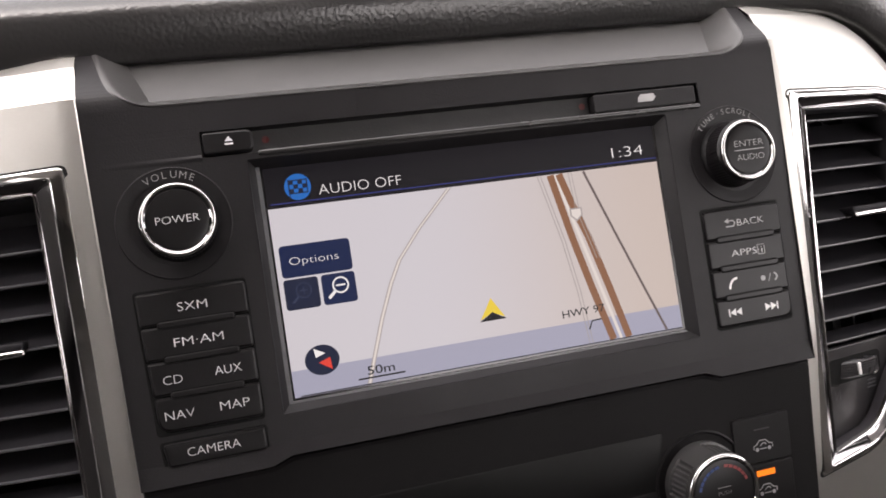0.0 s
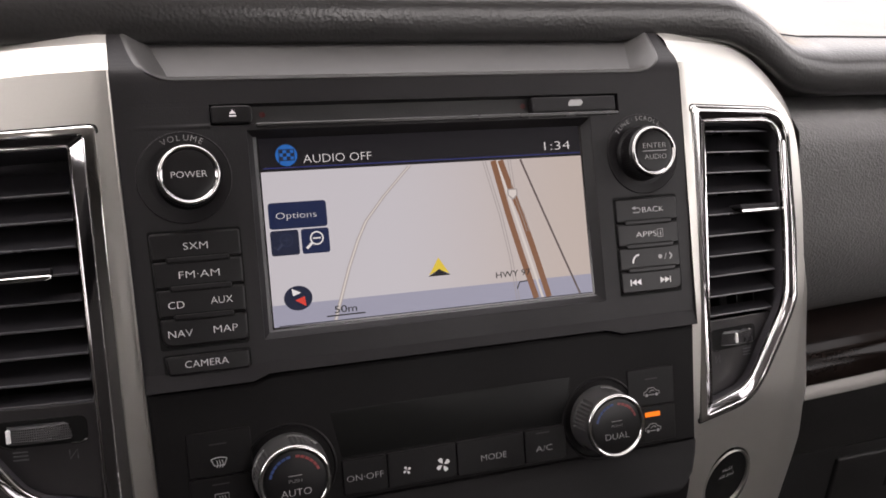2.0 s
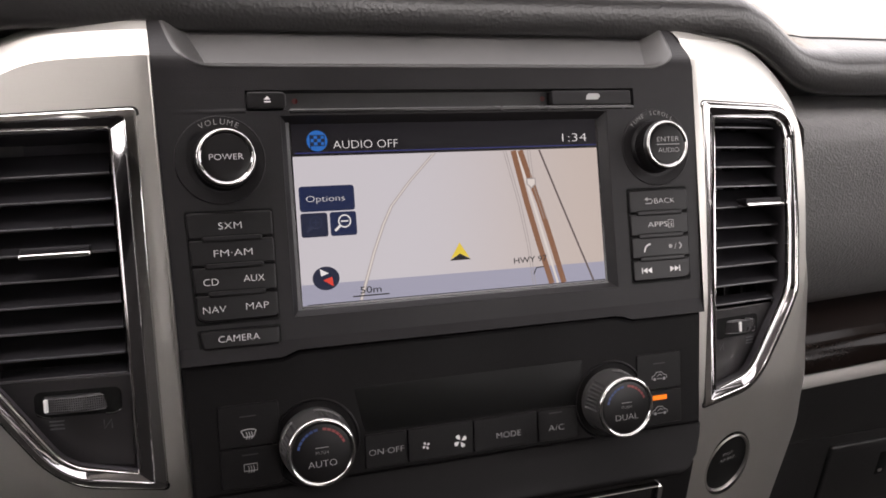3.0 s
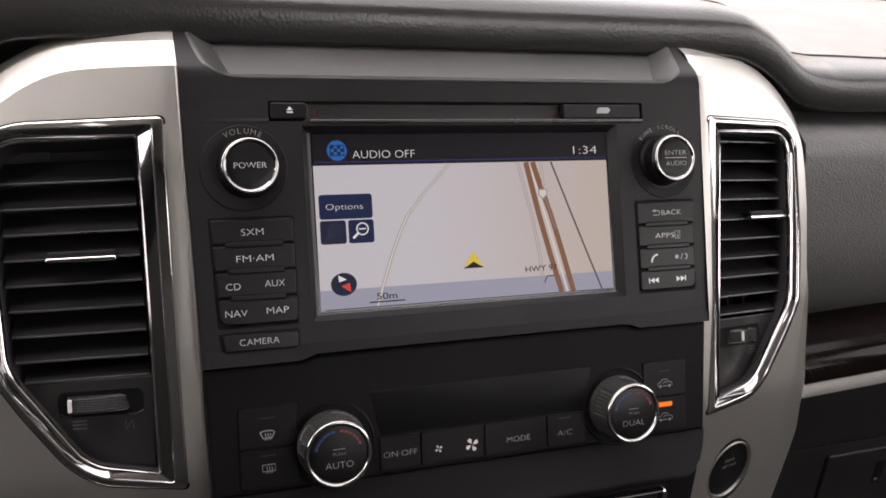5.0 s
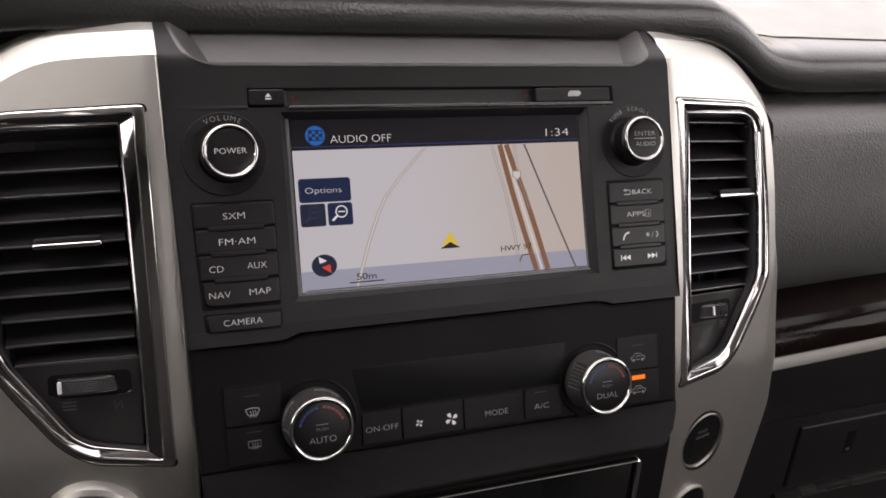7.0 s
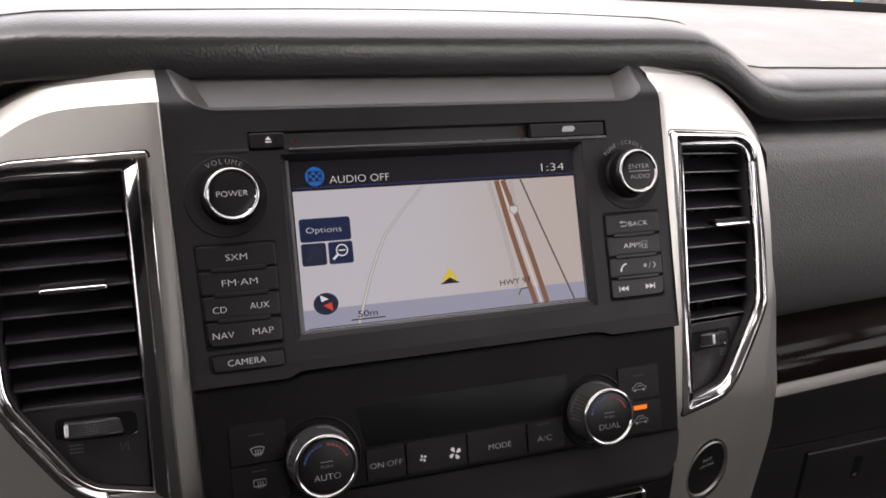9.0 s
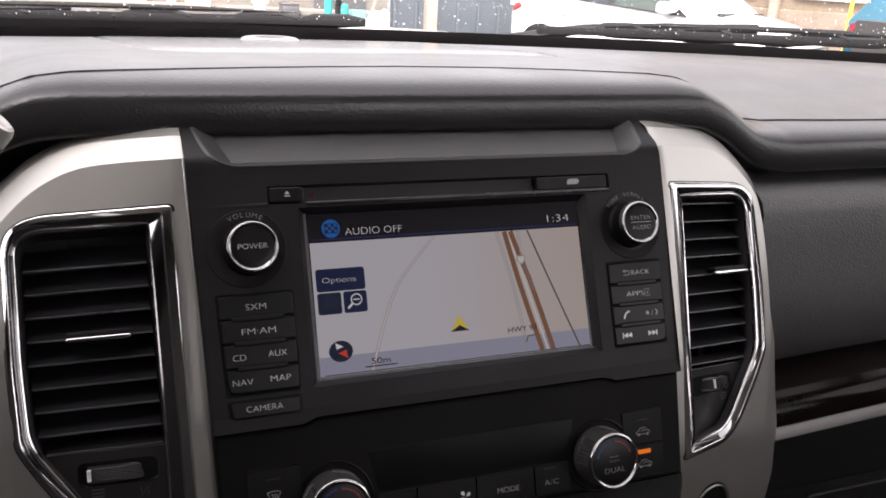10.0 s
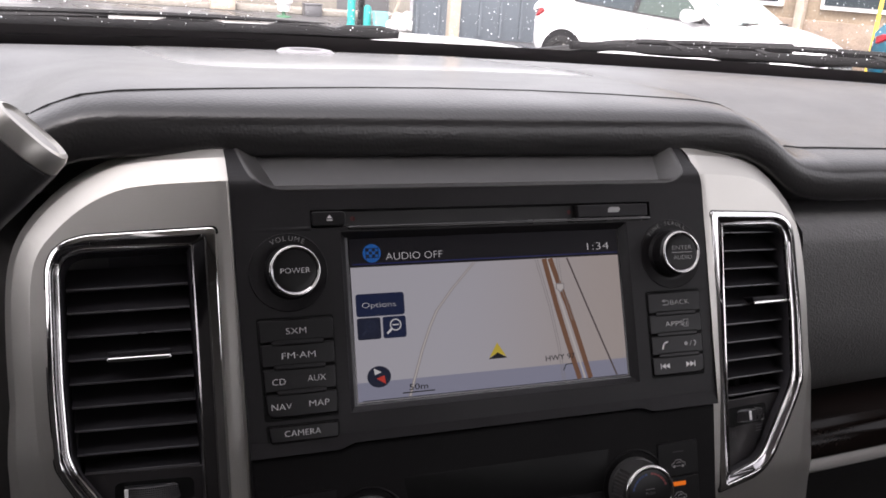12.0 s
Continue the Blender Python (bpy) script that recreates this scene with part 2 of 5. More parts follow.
def part(name, bm, mat, parent, label="", smooth=30):
    """One mesh object under a thing or a part; bm in the units of the thing's space."""
    p, unit = ORIGIN[parent]
    bmesh.ops.scale(bm, vec=(unit,) * 3, verts=bm.verts)
    bmesh.ops.translate(bm, vec=-p, verts=bm.verts)
    bmesh.ops.recalc_face_normals(bm, faces=bm.faces)
    me = bpy.data.meshes.new(name)
    bm.to_mesh(me)
    bm.free()
    me.materials.append(mat)
    if smooth:
        me.polygons.foreach_set("use_smooth", [True] * len(me.polygons))
        me.set_sharp_from_angle(angle=radians(smooth))
    ob = new(name, me)
    ob.parent = parent
    ORIGIN[ob] = (p, unit)
    return tagged(ob, label)


def box(lo, hi, bevel=0.0, seg=2, bm=None):
    bm = bm or bmesh.new()
    made = bmesh.ops.create_cube(bm, size=1)["verts"]
    for v in made:
        v.co = Vector([lo[i] + (v.co[i] + 0.5) * (hi[i] - lo[i]) for i in range(3)])
    if bevel:
        edges = list({e for v in made for e in v.link_edges})
        bmesh.ops.bevel(bm, geom=edges, offset=bevel, segments=seg, affect="EDGES", profile=0.5)
    return bm


def inset(poly, r):
    """A closed loop of (x, v), moved inwards by r."""
    n, out = len(poly), []
    area = sum(poly[i][0] * poly[(i + 1) % n][1] - poly[(i + 1) % n][0] * poly[i][1] for i in range(n))
    s = 1 if area > 0 else -1
    for i in range(n):
        a, b, c = Vector(poly[i - 1]), Vector(poly[i]), Vector(poly[(i + 1) % n])
        e, g = (b - a).normalized(), (c - b).normalized()
        na, nb = Vector((-e.y, e.x)) * s, Vector((-g.y, g.x)) * s
        k = na + nb
        q = b + k * (r / max(0.35, 1 + na.dot(nb)))
        out.append((q.x, q.y))
    return out


def rounded(poly, r, seg=4):
    """The loop with its corners rounded by r (a number, or one for each corner)."""
    out, n = [], len(poly)
    for i in range(n):
        rr = r[i] if isinstance(r, (list, tuple)) else r
        a, b, c = Vector(poly[i - 1]), Vector(poly[i]), Vector(poly[(i + 1) % n])
        if rr <= 0:
            out.append(tuple(b))
            continue
        t = min(rr, (a - b).length * 0.45, (c - b).length * 0.45)
        p, q = b + (a - b).normalized() * t, b + (c - b).normalized() * t
        for k in range(seg + 1):
            f = k / seg
            w = p * (1 - f) ** 2 + b * 2 * f * (1 - f) + q * f * f
            out.append((w.x, w.y))
    return out


def loops(bm, rings, closed=True, cap_last=False, cap_first=False):
    """Skins loops of equally many 3D points."""
    rows = [[bm.verts.new(p) for p in ring] for ring in rings]
    n = len(rows[0])
    for a, b in zip(rows, rows[1:]):
        for i in range(n if closed else n - 1):
            j = (i + 1) % n
            bm.faces.new((a[i], a[j], b[j], b[i]))
    if cap_last:
        bm.faces.new(rows[-1])
    if cap_first:
        bm.faces.new(rows[0])
    return rows


def prism(poly, front, back, bevel=0.6, lift=None, bm=None):
    """A plate with the outline poly (x, v), from depth back out to depth front, with rounded front edges. lift(x, v) is added to the depth."""
    bm = bm or bmesh.new()
    z = lift or (lambda x, v: 0)
    mk = lambda p, d: [(x, d + z(x, v), v) for x, v in p]  # noqa: E731
    rings = [mk(poly, back)]
    if bevel:
        rings += [mk(poly, front + bevel), mk(inset(poly, bevel * 0.3), front + bevel * 0.3), mk(inset(poly, bevel), front)]
    else:
        rings += [mk(poly, front)]
    loops(bm, rings, cap_last=True)
    return bm


def lathe(centre, profile, n=48, knurl=0, depth=0.0, bm=None, cap=True):
    """Turned about the stack's y axis at (x, v): profile of (radius, depth)."""
    bm = bm or bmesh.new()
    rings = []
    for r, d, *k in profile:
        amp = depth if k else 0
        rings.append([(centre[0] + (r - amp * (0.5 - 0.5 * math.cos(knurl * 2 * math.pi * i / n))) * math.cos(2 * math.pi * i / n), d,
                       centre[1] + (r - amp * (0.5 - 0.5 * math.cos(knurl * 2 * math.pi * i / n))) * math.sin(2 * math.pi * i / n)) for i in range(n)])
    loops(bm, rings, cap_last=cap)
    return bm


def tilted(bm, m):
    bmesh.ops.transform(bm, matrix=m, verts=bm.verts)
    return bm


def glyphs(text, height, width=0.0, weight=-0.012):
    """A flat bmesh of the text, its capitals of that height, centred on (0, 0) in the xz plane and facing -y."""
    c = bpy.data.curves.new("text", "FONT")
    c.body, c.size, c.offset = text, 1, weight
    c.resolution_u = 3
    ob = bpy.data.objects.new("text", c)
    me = bpy.data.meshes.new_from_object(ob)
    bm = bmesh.new()
    bm.from_mesh(me)
    bpy.data.objects.remove(ob)
    bpy.data.curves.remove(c)
    bpy.data.meshes.remove(me)
    xs = [v.co.x for v in bm.verts]
    k = height / 0.729
    kx = width / (max(xs) - min(xs)) if width else k
    mid = (max(xs) + min(xs)) / 2
    for v in bm.verts:
        v.co = Vector(((v.co.x - mid) * kx, 0, (v.co.y - 0.3645) * k))
    return bm


def lettering(text, x, v, d, height, width, parent, mat=None, turn=0.0, m=None, name="lettering"):
    bm = glyphs(text, height, width, 0.006 if mat == MAP_INK else -0.019)
    tilted(bm, Matrix.Translation((x, d, v)) @ Matrix.Rotation(radians(-turn), 4, "Y"))
    if m is not None:
        tilted(bm, m)
    return part(name, bm, mat or INK, parent, smooth=0)


def arc_lettering(text, centre, radius, start, step, height, d, parent, mat):
    bm = bmesh.new()
    for i, ch in enumerate(text):
        a = start - step * i
        g = glyphs(ch, height) if ch != " " else None
        if g is None:
            continue
        tilted(g, Matrix.Translation((centre[0] + radius * math.cos(radians(a)), d, centre[1] + radius * math.sin(radians(a)))) @ Matrix.Rotation(radians(90 - a), 4, "Y"))
        me = bpy.data.meshes.new("ch")
        g.to_mesh(me)
        g.free()
        bm.from_mesh(me)
        bpy.data.meshes.remove(me)
    return part("lettering", bm, mat, parent, smooth=0)


def flat(poly, d, bm=None):
    """A flat figure (x, v) at depth d, facing the cabin."""
    bm = bm or bmesh.new()
    bm.faces.new([bm.verts.new((x, d, v)) for x, v in poly])
    return bm


def disc(x, v, r, d, n=32, bm=None):
    return flat([(x + r * math.cos(2 * math.pi * i / n), v + r * math.sin(2 * math.pi * i / n)) for i in range(n)], d, bm)


def stroke(points, w, d, bm=None):
    """A line of width w through the points."""
    bm = bm or bmesh.new()
    pts = [Vector(p) for p in points]
    left, right = [], []
    for i, p in enumerate(pts):
        t = (pts[min(i + 1, len(pts) - 1)] - pts[max(i - 1, 0)]).normalized()
        nrm = Vector((-t.y, t.x)) * w / 2
        left.append(bm.verts.new((p.x + nrm.x, d, p.y + nrm.y)))
        right.append(bm.verts.new((p.x - nrm.x, d, p.y - nrm.y)))
    for i in range(len(pts) - 1):
        bm.faces.new((left[i], left[i + 1], right[i + 1], right[i]))
    return bm


def bend(a, b, c, n=14):
    """Points of a gentle curve through a and c, drawn towards b."""
    a, b, c = Vector(a), Vector(b), Vector(c)
    return [tuple(a * (1 - f) ** 2 + b * 2 * f * (1 - f) + c * f * f) for f in (i / n for i in range(n + 1))]


def rect(x0, x1, v0, v1):
    return [(x0, v0), (x1, v0), (x1, v1), (x0, v1)]


# ---- centre stack: shape of the trim panels ----


def fall(v):
    """How far the stack's face falls back at the height v (mm)."""
    return float(np.interp(v, [-260, -200, -140, -105, -50, 0, 50, 76], [90, 54, 28, 15, 7, 4, 3, 3.5]))


def face(x, v):
    return fall(v) + 0.25 * max(0.0, abs(x) - 138)


def reach(poly, c, a):
    """Where the ray from c at the angle a leaves the loop."""
    dx, dy, best = math.cos(a), math.sin(a), 0.0
    for i in range(len(poly)):
        (x0, y0), (x1, y1) = poly[i - 1], poly[i]
        ex, ey = x1 - x0, y1 - y0
        det = dx * ey - dy * ex
        if abs(det) < 1e-9:
            continue
        t = ((x0 - c[0]) * ey - (y0 - c[1]) * ex) / det
        s = ((x0 - c[0]) * dy - (y0 - c[1]) * dx) / det
        if t > 0 and -1e-6 <= s <= 1 + 1e-6:
            best = max(best, t)
    return (c[0] + best * dx, c[1] + best * dy)


def ring_patch(bm, hole, outer, c, lift, steps=5, extra=72):
    """The face between a hole and an outline, both seen whole from c. Returns both edges as they were cut."""
    angles = {round(math.atan2(y - c[1], x - c[0]), 6) for x, y in hole + outer}
    angles |= {round(-math.pi + 2 * math.pi * i / extra, 6) for i in range(extra)}
    angles = sorted(angles)
    rows = []
    for k in range(steps + 1):
        f = k / steps
        row = []
        for a in angles:
            p, q = reach(hole, c, a), reach(outer, c, a)
            x, v = p[0] + (q[0] - p[0]) * f, p[1] + (q[1] - p[1]) * f
            row.append((x, lift(x, v), v))
        rows.append(row)
    loops(bm, rows)
    return [(p[0], p[2]) for p in rows[0]], [(p[0], p[2]) for p in rows[-1]]


def mirrored(poly, s):
    return [(s * x, v) for x, v in poly]


def soften(chain, times=2):
    """An open chain with its corners cut, its ends kept."""
    for _ in range(times):
        out = [chain[0]]
        for a, b in zip(chain, chain[1:]):
            out += [(a[0] * 0.75 + b[0] * 0.25, a[1] * 0.75 + b[1] * 0.25), (a[0] * 0.25 + b[0] * 0.75, a[1] * 0.25 + b[1] * 0.75)]
        chain = out + [chain[-1]]
    return chain


VENT_LINE = [(140, 53), (199, 52.8), (208, 50.5), (214, 45.5), (216.5, 38), (217, -17), (215.5, -54), (212.5, -60), (205, -72.5), (189, -95),
             (181.5, -102), (171.5, -107), (138, -111.3)]
VENT_ROUND = [3, 6, 6, 6, 6, 8, 8, 6, 6, 6, 6, 6, 3]
THROAT_LINE = [(152, 45), (199, 45.6), (205, 44.5), (209, 41.5), (211, 36), (211, -17), (209.5, -50), (206.5, -58), (200, -67.5), (185, -89),
               (180.5, -94.5), (174, -98.5), (149.8, -103)]
THROAT_ROUND = [1, 6, 6, 6, 6, 8, 8, 6, 6, 6, 6, 6, 1]


def vent_loop(w):
    """A loop between the vent's outline (w = 0) and its throat (w = 1)."""
    line = [(a[0] + (b[0] - a[0]) * w, a[1] + (b[1] - a[1]) * w) for a, b in zip(VENT_LINE, THROAT_LINE)]
    return rounded(line, [max(0.6, a + (b - a) * w) for a, b in zip(VENT_ROUND, THROAT_ROUND)])


VENT = vent_loop(0)
EDGE = soften([(131, 75), (172, 75), (186, 72.5), (200, 65.5), (211, 56), (219.5, 46), (223, 34), (224, 8), (222.5, -45), (220, -60), (214, -100), (210, -118)])
PANEL = EDGE + [(131, -118)]
LOWER = [(131, -118), (210, -118), (206, -150), (201, -182), (191, -260), (131, -260)]
BADGE = (169, -151.5)


def flank(v):
    """Half the width of the black stack at the height v: it narrows downwards."""
    return float(np.interp(v, [-260, -180, -111, -57, -13, 34, 75, 94], [125.5, 126.5, 128, 129.6, 130.6, 132.2, 133.2, 133.8]))


def narrowed(bm, edge):
    """Moves the upright edge at |x| = edge onto the stack's flank, easing to nothing 20 mm inwards and 8 mm outwards."""
    for w in bm.verts:
        o = abs(w.co.x) - edge
        k = max(0.0, 1 - o / 8 if o > 0 else 1 + o / 20)
        w.co.x += (flank(w.co.z) - edge) * k * (1 if w.co.x > 0 else -1)
    return bm


def trim_panel(s):
    side = "driver's" if s < 0 else "passenger"
    t = thing("silver_trim_panel", (s * 131, 30, -260), f"satin silver trim panel on the {side} side of the centre stack, wrapping an air vent", "dash trim", group="silver trim panels")
    bm = bmesh.new()
    hole, rim = ring_patch(bm, VENT, PANEL, (176, -30), face, 5)
    disc_hole = [(BADGE[0] + 18.4 * math.cos(2 * math.pi * i / 40), BADGE[1] + 20 * math.sin(2 * math.pi * i / 40)) for i in range(40)]
    round_hole, low_rim = ring_patch(bm, disc_hole, LOWER, BADGE, face, 9)
    # edges that roll back, and the walls of the holes
    k = min(range(len(rim)), key=lambda i: (rim[i][0] - 131) ** 2 + (rim[i][1] - 75) ** 2)
    turn = rim[k::-1] + rim[:k:-1]
    chain = []
    for p in turn:
        chain.append(p)
        if p[1] <= -117.99:
            break
    side = sorted([p for p in low_rim if p[0] > 186 and -259.9 < p[1] < -118.1], key=lambda p: -p[1])
    chain += side + [(191, -260)]
    nrm = []
    for i, p in enumerate(chain):
        a, b = Vector(chain[max(0, i - 3)]), Vector(chain[min(len(chain) - 1, i + 3)])
        e = (b - a).normalized()
        nrm.append(Vector((-e.y, e.x)))
    rows = []
    for out, back in ((0, 0), (0.5, 0.3), (9.5, 7.8), (13.5, 14), (13, 22), (2, 48)):
        row = []
        for p, q in zip(chain, nrm):
            up, low = max(0.0, q.y), min(1.0, max(0.0, (-25 - p[1]) / 110))
            row.append((p[0] + q.x * out * (0.75 + 0.25 * up + 1.0 * low + (0.2 if s < 0 else 0.1) * (1 - up)), face(*p) + back * (1 + 0.25 * (1 - up) - 0.45 * low), p[1] + q.y * out * (1 + 0.35 * up)))
        rows.append(row)
    loops(bm, rows, closed=False)
    loops(bm, [[(x, face(x, v) + k, v) for x, v in round_hole] for k in (0, 12)])
    loops(bm, [[(131 + o, face(131, v) + k, v) for v in np.linspace(75, -260, 30)] for o, k in ((1.3, -0.02), (1.0, -0.4), (0.5, -0.6), (0.1, -0.4), (0, 0.2), (0, 25))], closed=False)
    loops(bm, [[(x, face(x, v) + k, v) for x, v in hole] for k in (0, 10)])
    bmesh.ops.remove_doubles(bm, verts=bm.verts, dist=0.02)
    narrowed(bm, 131)
    bmesh.ops.scale(bm, vec=(s, 1, 1), verts=bm.verts)
    part("panel", bm, SILVER, t, smooth=16)
    return t


def air_vent(s):
    side = "driver's" if s < 0 else "passenger"
    t = thing("air_vent", (s * 176, 30, -111), f"tall black air vent with chrome surround, {side} side", "air vent", group="air vents")
    mk = lambda w, k: [(s * x, face(x, v) + k, v) for x, v in vent_loop(w)]  # noqa: E731
    gap = bmesh.new()
    loops(gap, [mk(-0.09, 0.4), mk(-0.08, -0.05), mk(0, -0.05), mk(0, 0.6)])
    part("gasket", gap, GAP, t, "thin black gap round the surround", smooth=0)
    # chrome surround: rolled outer edge and a broad band, then the deeper mitred reveal and a bead round the throat
    bm = bmesh.new()
    loops(bm, [mk(0, 2), mk(0, -0.1), mk(0.02, -0.4), mk(0.05, -0.6), mk(0.09, -0.7)])
    loops(bm, [mk(0.09, -0.7), mk(0.25, -0.92), mk(0.39, -1.02)])
    loops(bm, [mk(0.39, -1.02), mk(0.42, -0.9), mk(0.45, -0.5), mk(0.46, 0.3)])
    part("surround", bm, CHROME_SOFT, t, "bright chrome surround", smooth=24)
    def mix(w, u, k):
        """A loop at w beside the stack and at u on the outer side."""
        ring = []
        for p, q in zip(vent_loop(w), vent_loop(u)):
            f = min(1.0, max(0.0, (p[0] - 153) / 40))
            x, v = p[0] + (q[0] - p[0]) * f, p[1] + (q[1] - p[1]) * f
            ring.append((s * x, face(x, v) + k, v))
        return ring

    bm = bmesh.new()
    loops(bm, [mk(0.46, 0.3), mix(0.68, 0.6, 1.5), mix(0.93, 0.74, 2.9)])
    part("liner", bm, REVEAL, t, "dark chrome mitred reveal", smooth=12)
    bm = bmesh.new()
    loops(bm, [mix(0.93, 0.74, 3.2), mix(0.935, 0.76, 2.6), mix(0.945, 0.82, 2.15), mix(0.96, 0.91, 2.1), mix(0.98, 1.02, 2.4), mix(1.0, 1.10, 3.2), mix(1.01, 1.13, 6)])
    part("inner_rim", bm, CHROME, t, "thin chrome inner rim", smooth=50)
    bm = bmesh.new()
    loops(bm, [mix(1.01, 1.13, 5), mix(1.01, 1.13, 40)], cap_last=True)
    part("duct", bm, VOID, t)
    tops = [27.7 - 11.15 * i for i in range(8)] + [-59.4]
    if s > 0:
        tops = [41.4, 30.2, 19.2, 8.2, -3.4, -14.6, -25.6, -36.4, -47.2, -57.6]
    for v in tops:
        right = float(np.interp(v, [-60, -50, -17, 45], [203, 206.5, 208.5, 208.5]))
        left = float(np.interp(v, [-102, 45], [150.5, 153.5]))
        d = face(180, v) + 11
        prof = [(-0.45, 0.0), (-0.3, 0.4), (0.15, 0.55), (13.5, 10.6), (14.5, 10.2), (0.9, -0.4), (0.0, -0.55), (-0.35, -0.35)]
        if v < -55:
            prof = [(-0.45, 0.0), (-0.3, 0.4), (0.15, 0.55), (6, 4.5), (7, 4.0), (0.9, -0.4), (0.0, -0.55), (-0.35, -0.35)]
        bm = bmesh.new()
        loops(bm, [[(s * x, d + 0.25 * (x - 180) * 0.8 + a, v + b) for a, b in prof] for x in (left, right)], cap_first=True, cap_last=True)
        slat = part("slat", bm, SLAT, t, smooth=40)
        # the narrow nose faces carry the painted highlight
        slat.data.materials.append(SLAT_GLINT)
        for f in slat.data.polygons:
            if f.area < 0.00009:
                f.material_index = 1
    for x in ((161, 175, 189, 203) if s > 0 else ()):
        part("upright_vane", box((x - 0.5, face(x, -10) + 27, -58), (x + 0.5, face(x, -10) + 36, 44), 0.2, 1), SLAT, t, smooth=0)
    # lower blank with the thumb wheel
    low = [(150, -60), (204.5, -60), (200, -67), (185, -88.5), (180.5, -94), (174, -97.8), (151, -102)]
    part("lower_panel", prism(mirrored(low, s), 10.5, 14, 0.5, face), VENT_LOW, t, smooth=12)
    part("wheel_recess", prism(mirrored(rounded(rect(154.5, 190.5, -76.6, -65), 3.5), s), 10.3, 11, 0.1, face), GAP, t, smooth=0)
    for x0, x1 in ((155, 161.5), (183.5, 190)):
        arc = bend((x0, -75.2 if x0 < 160 else -76.6), ((x0 + x1) / 2, -77.2), (x1, -76.6 if x0 < 160 else -74.6), 8)
        bm = bmesh.new()
        loops(bm, [[(s * (x + ox), face(x, v) + 10.1 + od, v + ov) for ox, od, ov in ((0, 0.4, -0.5), (0, -0.25, -0.2), (0, -0.25, 0.2), (0, 0.4, 0.5))] for x, v in arc], closed=False)
        part("recess_lip", bm, LIT_LIP, t, smooth=60)
    dd = face(173, -71)
    wc, wr = (170.8, 17.2) if s < 0 else (172.4, 15.2)
    bm = bmesh.new()
    rows = []
    levels = [-3.8, -3.7, -3.3] + [-3.0 + 0.5 * i for i in range(13)] + [3.3, 3.7, 3.8]
    for k in range(81):
        a = radians(-62 + 1.55 * k)
        row = []
        for j, b in enumerate(levels):
            sink = 6.9 if abs(b) > 3.75 else 0.9 if abs(b) > 3.2 else 0.55 if k % 2 or j % 2 else 0.0
            row.append((s * (wc + wr * math.sin(a)), dd + 15.0 - 9.6 * math.cos(a) + sink, -70.8 + b))
        rows.append(row)
    loops(bm, rows, closed=False)
    wheel = part("thumb_wheel", bm, WHEEL, t, "ribbed black thumb wheel", smooth=20)
    wx = 185.2 if s < 0 else 171.5
    part("pointer", box((s * wx - 0.9, dd + (8.4 if s < 0 else 5.2), -73.6), (s * wx + 0.9, dd + 10.6, -68.0), 0.3, 1), INK, wheel, "white pointer mark")
    for q in (0, 1.7, 3.4):
        x = 182 if s < 0 else 184
        part("mark", prism(mirrored(rect(x - 3, x + 3, -82.2 + q, -81.6 + q), s), 10.25, 10.6, 0, face), GREY_TRIM, t, smooth=0)
    x = 160.5 if s > 0 else 161
    bm = stroke([(s * x - 1.6, -79.4), (s * x - 1.6, -83.4), (s * x + 1.6, -79.4), (s * x + 1.6, -83.4)], 0.5, 0)
    for v in bm.verts:
        v.co.y = face(v.co.x * s, v.co.z) + 10.3
    part("mark", bm, GREY_TRIM, t, smooth=0)
    # tab for aiming
    x0, x1, v = (162.5, 191, -6.4) if s < 0 else (178.5, 208, -2.7)
    d = face(180, v) + 10.5
    lean = 0.25 * 0.8 * s
    lo, hi = min(s * x0, s * x1), max(s * x0, s * x1)
    bm = box((lo, d - 4.2, v + 0.4), (hi, d + 7, v + 3.9), 1.2, 3)
    lip = box((lo - 0.3, d - 5.6, v - 1.25), (hi + 0.3, d - 1.0, v + 1.15), 1.0, 4)
    for w in list(bm.verts) + list(lip.verts):
        w.co.y += lean * (w.co.x - s * 180)
    tab = part("tab", bm, SLAT, t, smooth=50)
    part("tab_lip", lip, CHROME, tab, "bright chrome lip", smooth=60)
    return t


for s in (-1, 1):
    trim_panel(s)
    air_vent(s)

# passenger air bag lamp and start button in the trim's round holes
t = thing("airbag_lamp", (BADGE[0], 40, BADGE[1]), "round black passenger air bag lamp set in silver trim", "indicator lamp")
d0 = face(*BADGE)
slope = Matrix.Translation((BADGE[0], d0, BADGE[1])) @ Matrix.Rotation(radians(22), 4, "X") @ Matrix.Rotation(radians(14), 4, "Z")
bm = lathe((0, 0), [(18.9, 0.6), (18.4, -0.25), (17.9, -0.1), (17.5, 0.7), (17.4, 2.5)], cap=False)
part("dish", tilted(bm, slope), SILVER, t, "silver dished ring")
part("lens", tilted(lathe((0, 0), [(17.6, 3), (17.45, 1.5), (17.0, 1.15), (14, 1.05)]), slope), READOUT, t, "black lens")
lettering("PASS", 0, 6.6, 0.9, 2.2, 8, t, INK_DIM, m=slope)
lettering("AIR BAG", 0, 2.6, 0.9, 2.2, 12.5, t, INK_DIM, m=slope)

t = thing("round_blank", (BADGE[0] - 3, 60, -199), "round black blanking cap in the silver trim", "trim cap")
d0 = face(166, -199)
slope = Matrix.Translation((BADGE[0] - 3, d0, -199)) @ Matrix.Rotation(radians(30), 4, "X") @ Matrix.Rotation(radians(14), 4, "Z")
part("rim", tilted(lathe((0, 0), [(18.6, 3), (18.4, -0.3), (17.6, -0.6), (17.0, 0.2), (16.6, 1.5)], cap=False), slope), SILVER, t, "rolled silver rim")
